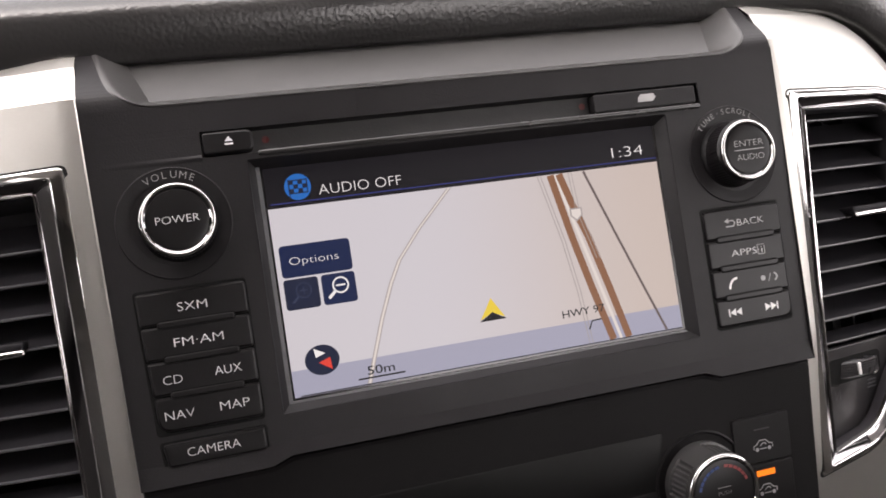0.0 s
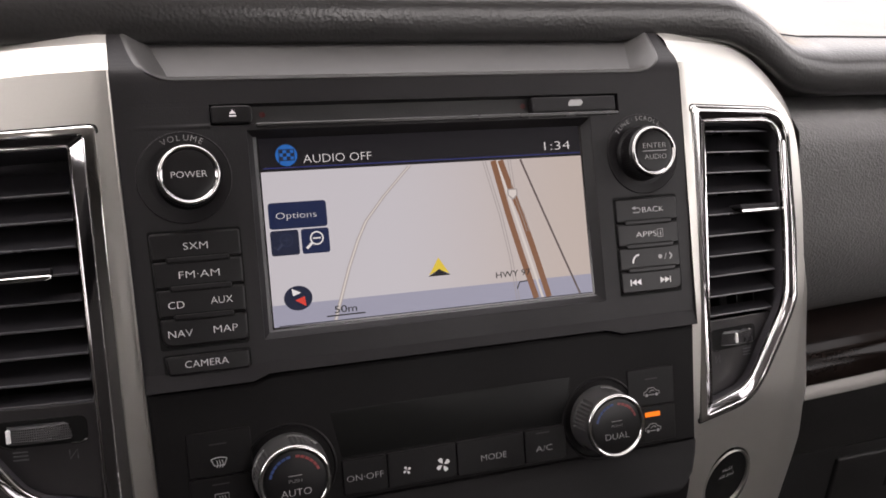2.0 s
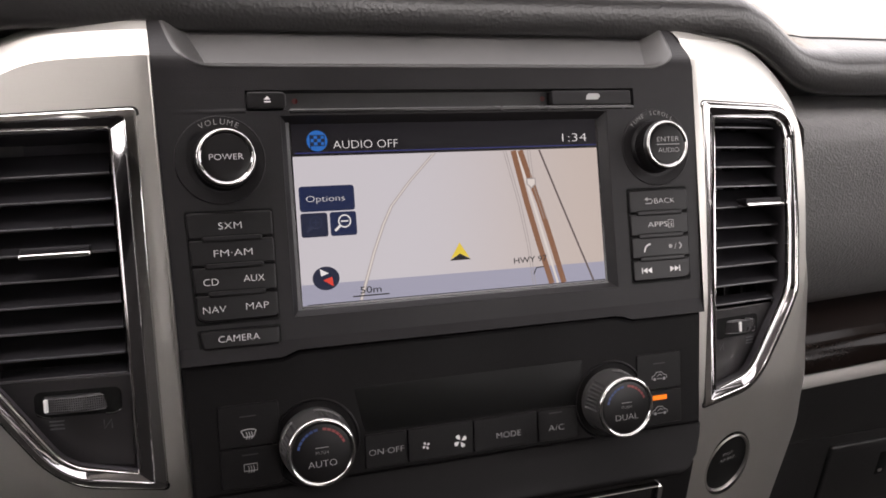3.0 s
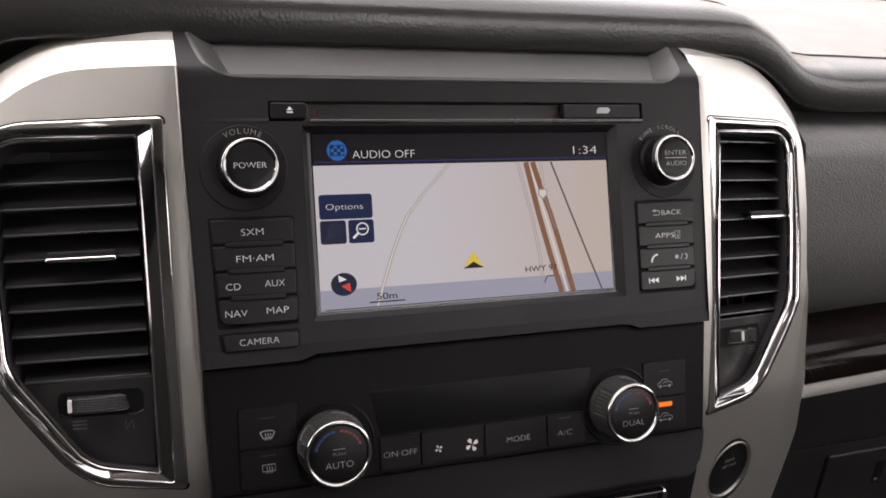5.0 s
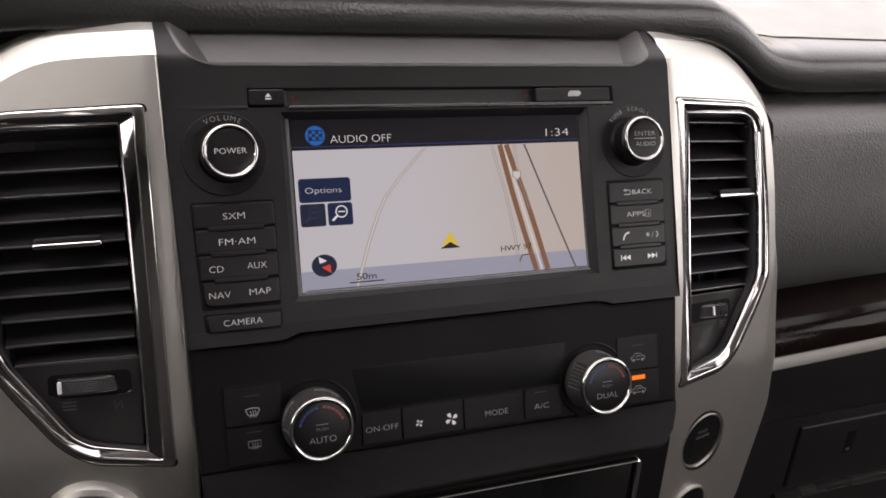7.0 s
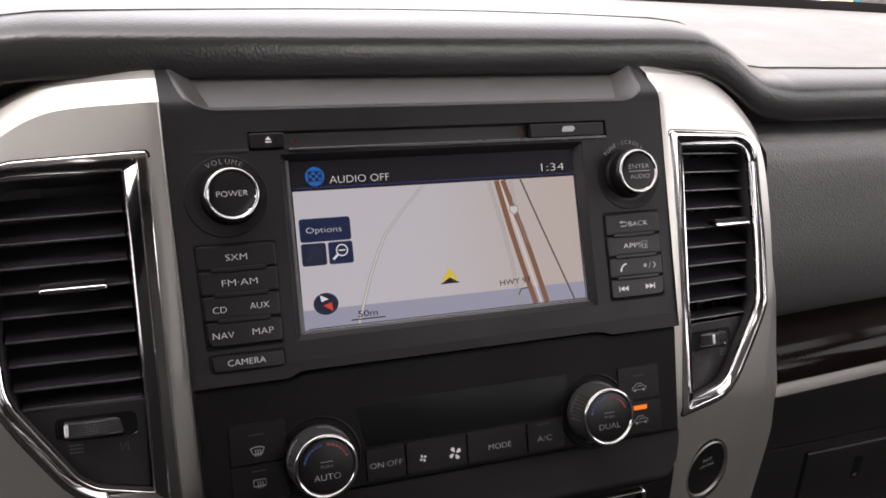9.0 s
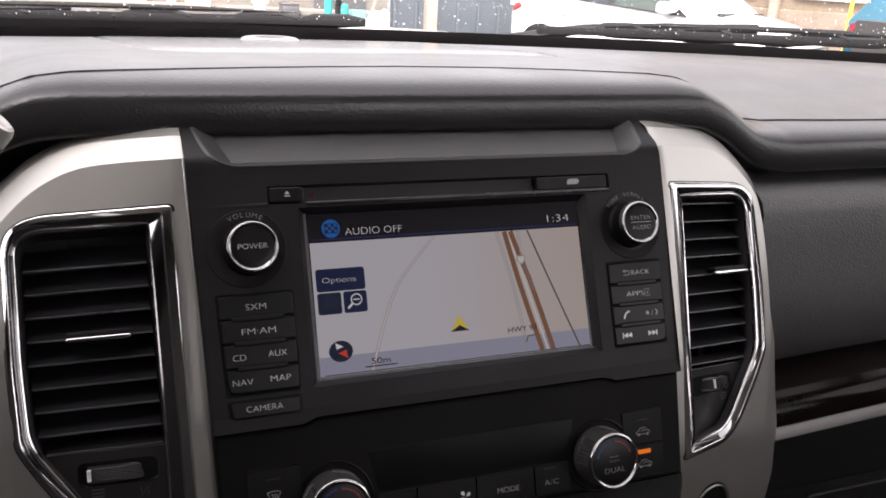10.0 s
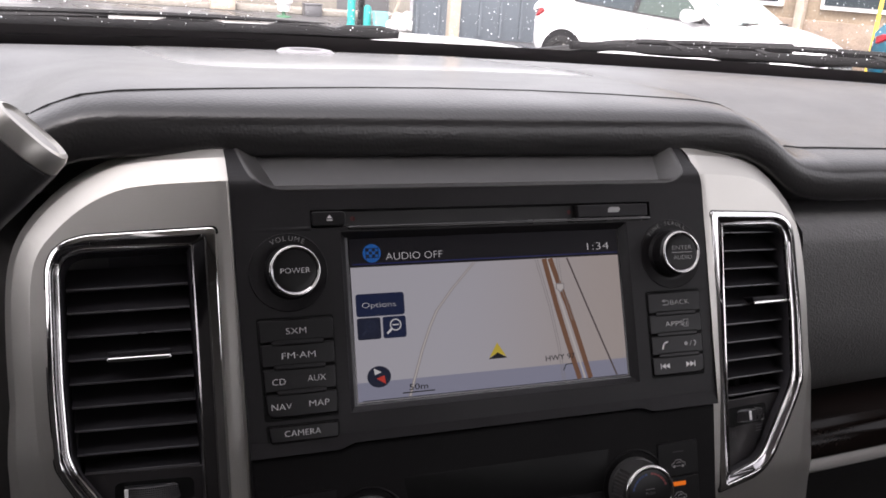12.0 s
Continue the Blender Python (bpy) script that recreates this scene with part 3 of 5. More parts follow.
part("cap", tilted(lathe((0, 0), [(17.2, 3), (16.9, -0.2), (16.2, -0.5), (14, -0.6)]), slope), READOUT, t, "black cap")

t = thing("start_button", (-BADGE[0], 40, BADGE[1]), "round start button with a raised silver ring", "push button")
slope = Matrix.Translation((-175, face(175, -138) - 1, -138)) @ Matrix.Rotation(radians(22), 4, "X") @ Matrix.Rotation(radians(-11), 4, "Z")
part("ring", tilted(lathe((0, 0), [(25, 6), (24.6, 0), (23.6, -3.6), (21.5, -5.2), (19.5, -4.4), (18.6, -1)], cap=False), slope), SILVER, t, "raised silver ring")
part("cap", tilted(lathe((0, 0), [(18.6, 2), (18.4, -1.6), (17, -2.6)]), slope), PIANO, t, "glossy black cap")

# ---- centre stack: radio and navigation unit ----
t = thing("head_unit", (0, 5, -57), "black dashboard radio and navigation unit with a lit map screen", "car radio")


def plate(xs, vs, holes, front, back, bm=None):
    """A plate of rectangular cells with holes (x0, x1, v0, v1) whose walls go back."""
    bm = bm or bmesh.new()
    inside = lambda x, v: any(h[0] < x < h[1] and h[2] < v < h[3] for h in holes)  # noqa: E731
    for x0, x1 in zip(xs, xs[1:]):
        for v0, v1 in zip(vs, vs[1:]):
            if not inside((x0 + x1) / 2, (v0 + v1) / 2):
                flat(rect(x0, x1, v0, v1), front, bm)
    for x0, x1, v0, v1, slope in [(*h[:4], h[4]) for h in holes]:
        loops(bm, [[(x, front, v) for x, v in rect(x0, x1, v0, v1)], [(x, front + 0.6, v) for x, v in inset(rect(x0, x1, v0, v1), 0.25)],
                   [(x, back, v) for x, v in inset(rect(x0, x1, v0, v1), slope)]])
    return bm


bm = plate([-130, -95.5, -81, 81, 97, 130], [-54.5, -49.8, -40.5, 48, 50.2, 59.2, 66], [(-81, 81, -40.5, 48, 4.2), (-95.5, 97, 50.2, 59.2, 0.8)], 0, 5)
HOOD = soften([(-125.5, 94), (-122.5, 79), (-119.5, 73.5), (-112.5, 69.2), (-103, 69), (103, 69), (112.5, 69.2), (119.5, 73.5), (122.5, 79), (125.5, 94)])


def tray_side(v):
    return 110.5 + 0.33 * max(0.0, v - 73)


def fold(v):
    """The ears of the bezel turn back above v = 75, with a soft bend."""
    return 0.5 * (v - 75 + math.sqrt((v - 75) ** 2 + 9)) if v > 66 else 0


for s in (-1, 1):
    ear = [p for p in HOOD if p[0] * s > 103.5]
    for x0, x1 in ((0, 0.5), (0.5, 1)):
        loops(bm, [[(s * 130 + (p[0] - s * 130) * k, fold(p[1]), p[1]) for p in ear] for k in (x0, x1)], closed=False)
    flat([(s * 130, -57), (s * 87, -57), (s * 80, -54.5), (s * 130, -54.5)], 0, bm)
    loops(bm, [[(s * 130, 0, -57), (s * 130, 0, 70), (s * 130, fold(75), 75), (s * 130, fold(94), 94)], [(s * 130, 30, -57), (s * 130, 30, 70), (s * 130, 30, 75), (s * 130, 45, 94)]], closed=False)
flat([(-130, 66), (130, 66), (130, 69.1), (-130, 69.1)], 0.25, bm)
bmesh.ops.remove_doubles(bm, verts=bm.verts, dist=0.01)
# the lower edge flares towards the cabin
for w in bm.verts:
    if w.co.z < -49.9 and w.co.y < 1:
        w.co.y -= 0.22 * (-49.8 - w.co.z)
part("bezel", narrowed(bm, 130), PLASTIC, t, "matte black bezel", smooth=0)
bm = bmesh.new()
rows = []
for go, w in ((0, 0), (0.06, -0.04), (0.14, -0.05), (0.22, 0.0), (0.30, 0.10), (0.97, 0.96), (1, 1)):
    row = []
    for x, v in HOOD:
        tx, tv = max(-tray_side(v), min(tray_side(v), x)), max(73.0, v)
        row.append((x + (tx - x) * go, fold(v) * (1 - w) + (9 + (tv - 73) * 0.84) * w, v + (tv - v) * go))
    rows.append(row)
loops(bm, rows, closed=False)
loops(bm, [[(x * tray_side(v), 9 + (v - 73) * 0.84, v) for x in (-1, -0.5, 0, 0.5, 1)] for v in (73, 84, 97)], closed=False)
part("tray", narrowed(bm, 130), TRAY, t, "shallow recessed tray under the hood", smooth=45)
# disc slot, and the shallow crease that carries it on to the driver's edge
for v, r in ((59.4, 0.22), (50.2, -0.30)):
    bm = bmesh.new()
    loops(bm, [[(x, -0.02 + d * max(0.0, 1 - abs(x + 96) / 30), v + o * 1.1) for x in np.linspace(-126, -95.6, 9)] for o, d in ((-1, 0), (-0.4, r), (0, r * 1.5), (0.4, r), (1, 0))], closed=False)
    part("crease", narrowed(bm, 130), PLASTIC, t, smooth=60)
part("disc_slot", box((-96, 4.2, 50), (97.5, 14, 59.6)), DARK, t, smooth=0)
part("slot_lip", box((-77, -0.7, 48.9), (96.5, 3, 51.0), 0.7), LIT_LIP, t, smooth=60)
b = part("eject_button", prism(rounded(rect(-95, -78, 51, 58.5), [1.4, 2.5, 2.5, 1.4]), -1.0, 4, 0.7), BUTTON, t, smooth=12)
bm = flat([(-87.6, 54.9), (-84.8, 54.9), (-86.2, 56.6)], -1.15)
flat(rect(-87.6, -84.8, 53.7, 54.3), -1.15, bm)
part("eject_symbol", bm, INK, b, smooth=0)
b = part("card_cover", prism(rounded(rect(51, 95, 51.2, 58.2), 1.0), -0.5, 4, 0.5), PLASTIC, t, smooth=12)
bm = flat([(69.5, 53.6), (76.0, 53.6), (77.5, 55.2), (76.5, 56.6), (71, 56.6), (69.8, 55.4)], -0.75)
part("card_symbol", bm, INK_DIM, b, smooth=0)
for x in (-73.5, 48):
    part("slot_lamp", disc(x, 55, 1.3, 4.0, 12), SLOT_RED, t, smooth=0)

# the lit screen
scr = part("display", box((-77.5, 4.2, -38.5), (77.5, 9, 47.5)), LCD, t, "lit colour navigation display")


def shown(name, bm, mat, parent=scr):
    return part(name, bm, mat, parent, smooth=0)


shown("status_bar", flat(rect(-76.2, 76.2, 30.6, 47), 4.05), MAP_BAR)
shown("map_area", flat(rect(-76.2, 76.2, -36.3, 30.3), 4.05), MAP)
shown("rule", flat(rect(-75, 76.2, 31.6, 32.0), 3.98), MAP_LINE)
shown("map_strip", flat([(-76.2, -36.3), (76.2, -36.3), (76.2, -27.0), (-76.2, -27.0)], 3.95), MAP_LOW)
shown("lower_rule", flat(rect(-74, 76, -36.2, -35.8), 3.8), MAP_INK)


shown("road", stroke([(30.5, 30), (33, 18), (35.9, 4.5), (41, -16), (46.4, -35.8)], 2.9, 3.9), MAP_ROAD)
shown("road", stroke([(34.1, 30), (38, 17), (42.5, 4.3), (48.1, -16.5), (53, -35.8)], 2.9, 3.9), MAP_ROAD)
shown("road_gap", stroke([(32.3, 30), (35.6, 17.5), (39.2, 4.4), (44.6, -16.3), (49.7, -35.8)], 1.2, 3.92), MAP_PALE)
shown("rail_line", stroke([(44.3, 30), (53.6, 5.2), (62.2, -17.3), (69.4, -35.8)], 1.0, 3.9), MAP_RAIL)
for k in (-0.65, 0.65):
    shown("side_road", stroke([(25.9 + k, 30), (31.9 + k, 4.7), (35.2 + k, -15.7), (37.1 + k, -35.8)], 0.35, 3.9), MAP_GREY)
    shown("side_road", stroke([(-10 + k, 30), (-23.3 + k, 16.8), (-32.4 + k, 6.2), (-36.7 + k, -1.8), (-41.8 + k, -13.8), (-47 + k, -28.4), (-49.5 + k, -35.8)], 0.38, 3.9), MAP_GREY)
    shown("side_road", stroke([(38.6 + k, 30), (39.6 + k, 16), (43.6 + k, 2), (45.2 + k, -4)], 0.3, 3.88), MAP_GREY)
shown("side_road_fill", stroke([(-10, 30), (-23.3, 16.8), (-32.4, 6.2), (-36.7, -1.8), (-41.8, -13.8), (-47, -28.4), (-49.5, -35.8)], 1.0, 3.94), MAP_PALE)
shown("route_shield", flat([(36.3, 16.4), (41.4, 16.4), (41.4, 13.4), (38.85, 11.2), (36.3, 13.4)], 3.85), MAP_GREY)
shown("route_shield_face", flat([(36.9, 15.9), (40.8, 15.9), (40.8, 13.6), (38.85, 11.9), (36.9, 13.6)], 3.8), MAP_PALE)
lettering("HWY 97", 35.7, -23.1, 3.75, 2.9, 17.6, scr, MAP_INK, name="map_lettering", turn=1)
shown("label_tick", stroke([(42.5, -27.2), (38.6, -27.4), (37, -30.5)], 0.55, 3.75), MAP_INK)
shown("position_arrow", flat([(-5.4, -20.3), (-0.4, -12.6), (4.3, -20.3), (-0.5, -18.0)], 3.75), MAP_YELLOW)
shown("position_shadow", flat([(-5.7, -20.9), (-0.5, -17.8), (4.6, -20.9), (3.9, -20.2), (-0.5, -19.2), (-4.9, -20.2)], 3.7), MAP_INK)
b = shown("options_button", flat(rounded(rect(-74.6, -49.5, 5.5, 16.9), 1.6), 3.8), MAP_BLUE)
lettering("Options", -62.8, 11.3, 3.6, 2.9, 17.4, b, MAP_TEXT, name="screen_lettering")
b = shown("zoom_in_button", flat(rounded(rect(-74.6, -62.5, -5.9, 4.9), 1.3), 3.8), MAP_NAVY)
bm = bmesh.new()
for k in range(20):
    a, e = 2 * math.pi * k / 20, 2 * math.pi * (k + 1) / 20
    flat([(-67.9 + r * math.cos(w), 0.6 + r * math.sin(w)) for r, w in ((2.9, a), (2.9, e), (2.4, e), (2.4, a))], 3.6, bm)
flat(rect(-69.4, -66.4, 0.35, 0.85), 3.6, bm)
flat(rect(-68.15, -67.65, -0.9, 2.1), 3.55, bm)
stroke([(-70.0, -1.4), (-72.2, -3.6)], 1.0, 3.6, bm)
shown("magnifier_symbol", bm, MAP_DIM, b)
b = shown("zoom_out_button", flat(rounded(rect(-61.4, -49.3, -5.9, 4.9), 1.3), 3.8), MAP_BLUE)
bm = bmesh.new()
for k in range(24):
    a, e = 2 * math.pi * k / 24, 2 * math.pi * (k + 1) / 24
    q = [(-54.8 + r * math.cos(w), 0.6 + r * math.sin(w)) for r, w in ((3.0, a), (3.0, e), (2.4, e), (2.4, a))]
    flat(q, 3.6, bm)
flat(rect(-56.5, -53.1, 0.3, 0.9), 3.6, bm)
stroke([(-57.0, -1.4), (-59.4, -3.6)], 1.1, 3.6, bm)
shown("magnifier_symbol", bm, MAP_TEXT, b)
b = shown("compass", flat([(-65 + 6.1 * math.cos(a), -24.6 + 5.3 * math.sin(a)) for a in (2 * math.pi * i / 36 for i in range(36))], 3.7), MAP_NAVY)
shown("compass_needle", flat([(-67.6, -20.3), (-63.6, -22.4), (-67.2, -23.6)], 3.55), MAP_TEXT, b)
shown("compass_needle", flat([(-66.4, -25.4), (-62.2, -24.0), (-61.8, -28.4)], 3.55), MAP_RED, b)
lettering("50m", -44.8, -31.1, 3.7, 3.2, 10.0, scr, MAP_INK, name="map_lettering")
shown("scale_bar", flat(rect(-53.3, -36.2, -34.1, -33.5), 3.7), MAP_INK)
b = shown("source_icon", disc(-64.8, 37.1, 4.7, 3.8), MAP_ICON)
bm = bmesh.new()
for i in range(4):
    for j in range(3):
        if (i + j) % 2 == 0:
            flat(rect(-67.9 + 1.6 * i, -66.3 + 1.6 * i, 35 + 1.5 * j, 36.5 + 1.5 * j), 3.6, bm)
for a, c in (((-67.9, 34.9), (-61.5, 34.9)), ((-67.9, 39.5), (-61.5, 39.5)), ((-67.9, 39.9), (-67.9, 33.0)), ((-61.5, 39.7), (-61.5, 34.7))):
    stroke([a, c], 0.4, 3.62, bm)
shown("chequer", bm, MAP_NAVY, b)
lettering("AUDIO OFF", -42.5, 35.3, 3.7, 3.9, 30.2, scr, MAP_TEXT, name="screen_lettering")
lettering("1:34", 64.0, 35.8, 3.7, 4.3, 13.4, scr, MAP_TEXT, name="screen_lettering")
# pale lip along the screen's lower and driver's edges; screen light painted as grey
part("screen_lip", prism([(-80.8, -40.3), (80.8, -40.3), (77, -37.2), (-77, -37.2)], 3.2, 4.4, 0), GREY_TRIM, t, smooth=0)
part("screen_lip", prism([(-80.8, -40.3), (-77, -37.2), (-77, 46.5), (-80.8, 47.8)], 3.2, 4.4, 0), GREY_TRIM, t, smooth=0)


def knob(name, label, c, dish, cap_r, parent, top=-10.5, body_r=12.6):
    part("knob_dish", lathe(dish[:2], [(dish[2] + 0.3, 0.3), (dish[2] + 0.1, -0.35), (dish[2] - 0.2, -0.5), (dish[2] - 0.45, -0.3), (dish[2] - 0.6, -0.25), (dish[2] - 4, -0.3), (dish[2] - 5, 0.2)], 96), PLASTIC, parent)
    n = 256
    k = part(name, lathe(c, [(body_r + 0.8, 0.2), (body_r + 0.6, -1.0), (body_r, -1.8), (body_r, -2.2, 1), (body_r - 0.3, top + 2.8, 1), (body_r - 0.3, top + 2.4), (cap_r + 0.2, top + 1.5)], n, 64, 0.3), BUTTON, parent, label)
    bead = [(cap_r - 0.35 + 0.75 * math.cos(a), top + 0.35 - 0.75 * math.sin(a)) for a in (radians(q) for q in range(-40, 161, 20))]
    part("ring", lathe(c, bead, 96, cap=False), CHROME_DARK, k, "bright chrome ring", smooth=60)
    part("inner_ring", lathe(c, [(cap_r - 1.0, top + 0.1), (cap_r - 1.5, top + 0.4), (cap_r - 1.6, top + 0.8)], 72, cap=False), REVEAL, k, "dark chrome bevel")
    part("cap", lathe(c, [(cap_r - 1.5, top + 0.7), (cap_r - 1.8, top + 0.15), (cap_r - 2.4, top), (cap_r - 5, top - 0.1)], 72), BUTTON, k)
    return k


k = knob("volume_knob", "black volume knob with chrome ring", (-105.9, 29.4), (-107.5, 29.4, 18.8), 11.7, t)
lettering("POWER", -105.9, 29.6, -10.9, 2.7, 13.8, k, INK)
arc_lettering("VOLUME", (-107.2, 29.0), 16.9, 116, 10.4, 2.6, -0.65, t, INK_FAINT)
k = knob("tune_knob", "black tuning knob with chrome ring", (107.0, 29.0), (108.0, 29.0, 19.4), 11.4, t, top=-12.0)
lettering("ENTER", 107.2, 31.6, -12.4, 2.5, 12.6, k, INK_DIM)
lettering("AUDIO", 107.2, 26.2, -12.4, 2.5, 12.0, k, INK_DIM)
part("rule", flat(rect(100.5, 113.5, 28.8, 29.1), -12.4), INK_DIM, k, smooth=0)
arc_lettering("TUNE·SCROLL", (108.2, 29.0), 17.6, 140, 8.4, 2.3, -0.65, t, INK_FAINT)


def key(x0, x1, v0, v1, parent, name="key", front=-1.1, m=None, r=1.4, skew=0.0, mat=None, bevel=0.8):
    poly = rounded([(x0 + skew, v0), (x1, v0), (x1, v1), (x0, v1)], r)
    bm = prism(poly, front, 3, bevel)
    if m is not None:
        tilted(bm, m)
    return part(name, bm, mat or BUTTON, parent, smooth=12)


def seam_tab(x0, x1, v, parent):
    part("rib_gap", prism(rounded(rect(x0 - 0.35, x1 + 0.35, v - 1.5, v + 1.5), 1.45), -1.16, 1, 0), GAP, parent, smooth=0)
    part("key_rib", prism(rounded(rect(x0, x1, v - 1.15, v + 1.15), 1.1), -1.45, 1, 0.45), BUTTON, parent, smooth=12)


rows = (7.4, -4.2, -15.8, -27.6, -39.8)
part("key_well", prism(rounded([(-122.4, -40.6), (-87.0, -40.6), (-87.0, 8.1), (-124.2, 8.1)], 1.6), -0.12, 2, 0.1), GAP, t, "dark gap round the keys", smooth=0)
part("key_well", prism(rounded([(-121.2, -51.8), (-87.0, -51.8), (-87.0, -42.4), (-122.2, -42.4)], 1.6), -0.12, 2, 0.1), GAP, t, "dark gap round the keys", smooth=0)
for i, (hi, lo) in enumerate(zip(rows, rows[1:])):
    b = key(-123.6 + 0.6 * i, -87.5, lo + (0.28 if i < 3 else 0.5), hi - 0.28, t, skew=0.5, r=[4.5, 1.8, 1.2, 1.2] if i == 3 else [1.2, 1.2, 1.8, 1.8] if i == 0 else 1.2)
    mid = (hi + lo) / 2 - 0.2
    if i == 0:
        lettering("SXM", -105.6, mid, -1.25, 3.1, 9.6, b)
    if i == 1:
        lettering("FM·AM", -105, mid, -1.25, 3.1, 16, b)
    if i == 2:
        lettering("CD", -115, mid - 0.3, -1.25, 3.1, 6.2, b)
        lettering("AUX", -97, mid + 0.3, -1.25, 3.1, 8.7, b)
    if i == 3:
        lettering("NAV", -114.3, mid, -1.25, 3.1, 9.4, b)
        lettering("MAP", -96.4, mid + 0.3, -1.25, 3.1, 9.6, b)
    if i:
        seam_tab(-118 + 0.6 * i, -92.5, hi + 0.1, t)
b = key(-121.2, -87.8, -51, -43.2, t, skew=1.2)
lettering("CAMERA", -105, -46.7, -1.25, 3.0, 17.2, b)
rows = (7.8, -4.4, -16.0, -27.6, -39.0)
part("key_well", prism(rounded([(89.0, -39.8), (123.6, -39.8), (124.7, 8.6), (89.0, 8.6)], 1.6), -0.12, 2, 0.1), GAP, t, "dark gap round the keys", smooth=0)
for i, (hi, lo) in enumerate(zip(rows, rows[1:])):
    b = key(89.5, 124.2 - 0.3 * i, lo + (0.28 if i < 3 else 0.5), hi - 0.28, t, r=[1.8, 4.5, 1.2, 1.2] if i == 3 else [1.2, 1.2, 1.8, 1.8] if i == 0 else 1.2)
    mid = (hi + lo) / 2
    if i == 0:
        lettering("BACK", 110.2, mid, -1.25, 2.8, 12.0, b)
        part("symbol", stroke([(99.0, mid - 1.2), (102.4, mid - 1.2), (103.2, mid), (102.4, mid + 1.0), (99.6, mid + 1.0)], 0.5, -1.25), INK_DIM, b, smooth=0)
        part("symbol", flat([(98.4, mid + 1.0), (100.4, mid + 2.0), (100.4, mid)], -1.25), INK_DIM, b, smooth=0)
    if i == 1:
        lettering("APPS·i", 106.6, mid, -1.25, 2.8, 14.0, b)
        bm = stroke([(111.6, mid - 1.9), (114.6, mid - 1.9), (114.6, mid + 1.9), (111.6, mid + 1.9), (111.6, mid - 1.9)], 0.35, -1.25)
        part("symbol", bm, INK_DIM, b, smooth=0)
    if i == 2:
        part("symbol", stroke(bend((96.6, mid - 2.2), (97.2, mid + 1.6), (100.4, mid + 1.7)), 0.9, -1.25), INK, b, smooth=0)
        part("symbol", disc(112, mid, 1.1, -1.25, 12), INK_DIM, b, smooth=0)
        part("symbol", stroke([(114.4, mid - 1.5), (115.6, mid + 1.5)], 0.35, -1.25), INK_DIM, b, smooth=0)
        part("symbol", stroke(bend((117.2, mid + 1.5), (119.6, mid), (117.2, mid - 1.5)), 0.8, -1.25), INK_DIM, b, smooth=0)
    if i == 3:
        for x, q in ((97.6, -1), (113.6, 1)):
            bm = bmesh.new()
            for o in (-1.3, 1.3):
                flat([(x + o - 1.3 * q, mid + 1.5), (x + o + 1.3 * q, mid), (x + o - 1.3 * q, mid - 1.5)], -1.25, bm)
            flat(rect(min(x + 2.7 * q, x + 3.3 * q), max(x + 2.7 * q, x + 3.3 * q), mid - 1.5, mid + 1.5), -1.25, bm)
            part("symbol", bm, INK, b, smooth=0)
    if i:
        seam_tab(94, 120, hi + 0.1, t)

# ---- centre stack: climate controls ----
LEAN_BACK = Matrix.Translation((0, 1.5, -57)) @ Matrix.Rotation(radians(4.5), 4, "X") @ Matrix.Translation((0, 0, 57))
t = thing("climate_panel", (0, 20, -140), "black climate control panel with two temperature knobs", "climate control")
body = [(-130, -57.8), (-87, -57.8), (-80, -55.3), (80, -55.3), (88, -57.8), (130, -57.8), (130, -116), (-130, -116)]
bm = prism(body, 0, 12, 1.7)
part("panel", narrowed(tilted(bm, LEAN_BACK), 130), CLIMATE, t, "matte black panel", smooth=14)
bm = bmesh.new()
loops(bm, [[(x * (k if x > 0 else 1), d, v) for x in np.linspace(-130, 130, 9)] for k, d, v in ((1, 1, -115.6), (1, 0.2, -116.4), (0.985, -1.6, -122), (0.95, -4.6, -130), (0.90, -6.6, -135.5), (0.87, -6.8, -138),
                                                                               (0.85, -5.2, -140), (0.84, 2, -141.5), (0.84, 14, -142))], closed=False)
part("ledge", narrowed(tilted(bm, LEAN_BACK), 130), CLIMATE, t, "rounded ledge under the keys", smooth=50)
disp = [(-56, -75), (60, -75), (56, -96), (-52, -96)]
part("readout", tilted(prism(rounded(disp, 1.5), -0.15, 2, 0.1), LEAN_BACK), READOUT, t, "unlit glossy readout")


def ckey(x0, x1, v0, v1, skew=0.0):
    return key(x0, x1, v0, v1, t, front=-0.8, m=LEAN_BACK, r=1.3, skew=skew, mat=CKEY, bevel=0.45)


def cletter(text, x, v, h, w, b, mat=None, d=-0.95):
    return lettering(text, x, v, d, h, w, b, mat, m=LEAN_BACK)


def sym(bm, b, mat=None, name="symbol"):
    return part(name, tilted(bm, LEAN_BACK), mat or INK_DIM, b, smooth=0)


b = ckey(-52.5, -32.6, -113, -97.2)
cletter("ON·OFF", -42.5, -105.5, 2.9, 16.5, b, INK_DIM)
b = ckey(-32.2, 0.0, -113, -97.2)


def fan(x, v, r, b):
    bm = bmesh.new()
    for k in range(4):
        a = k * math.pi / 2 + 0.4
        q = [(x + r * f * math.cos(a + o), v + r * f * math.sin(a + o)) for f, o in ((0.15, 0), (0.7, -0.35), (1, -0.1), (1, 0.35), (0.75, 0.5), (0.35, 0.4))]
        flat(q, -0.95, bm)
    sym(bm, b, INK)


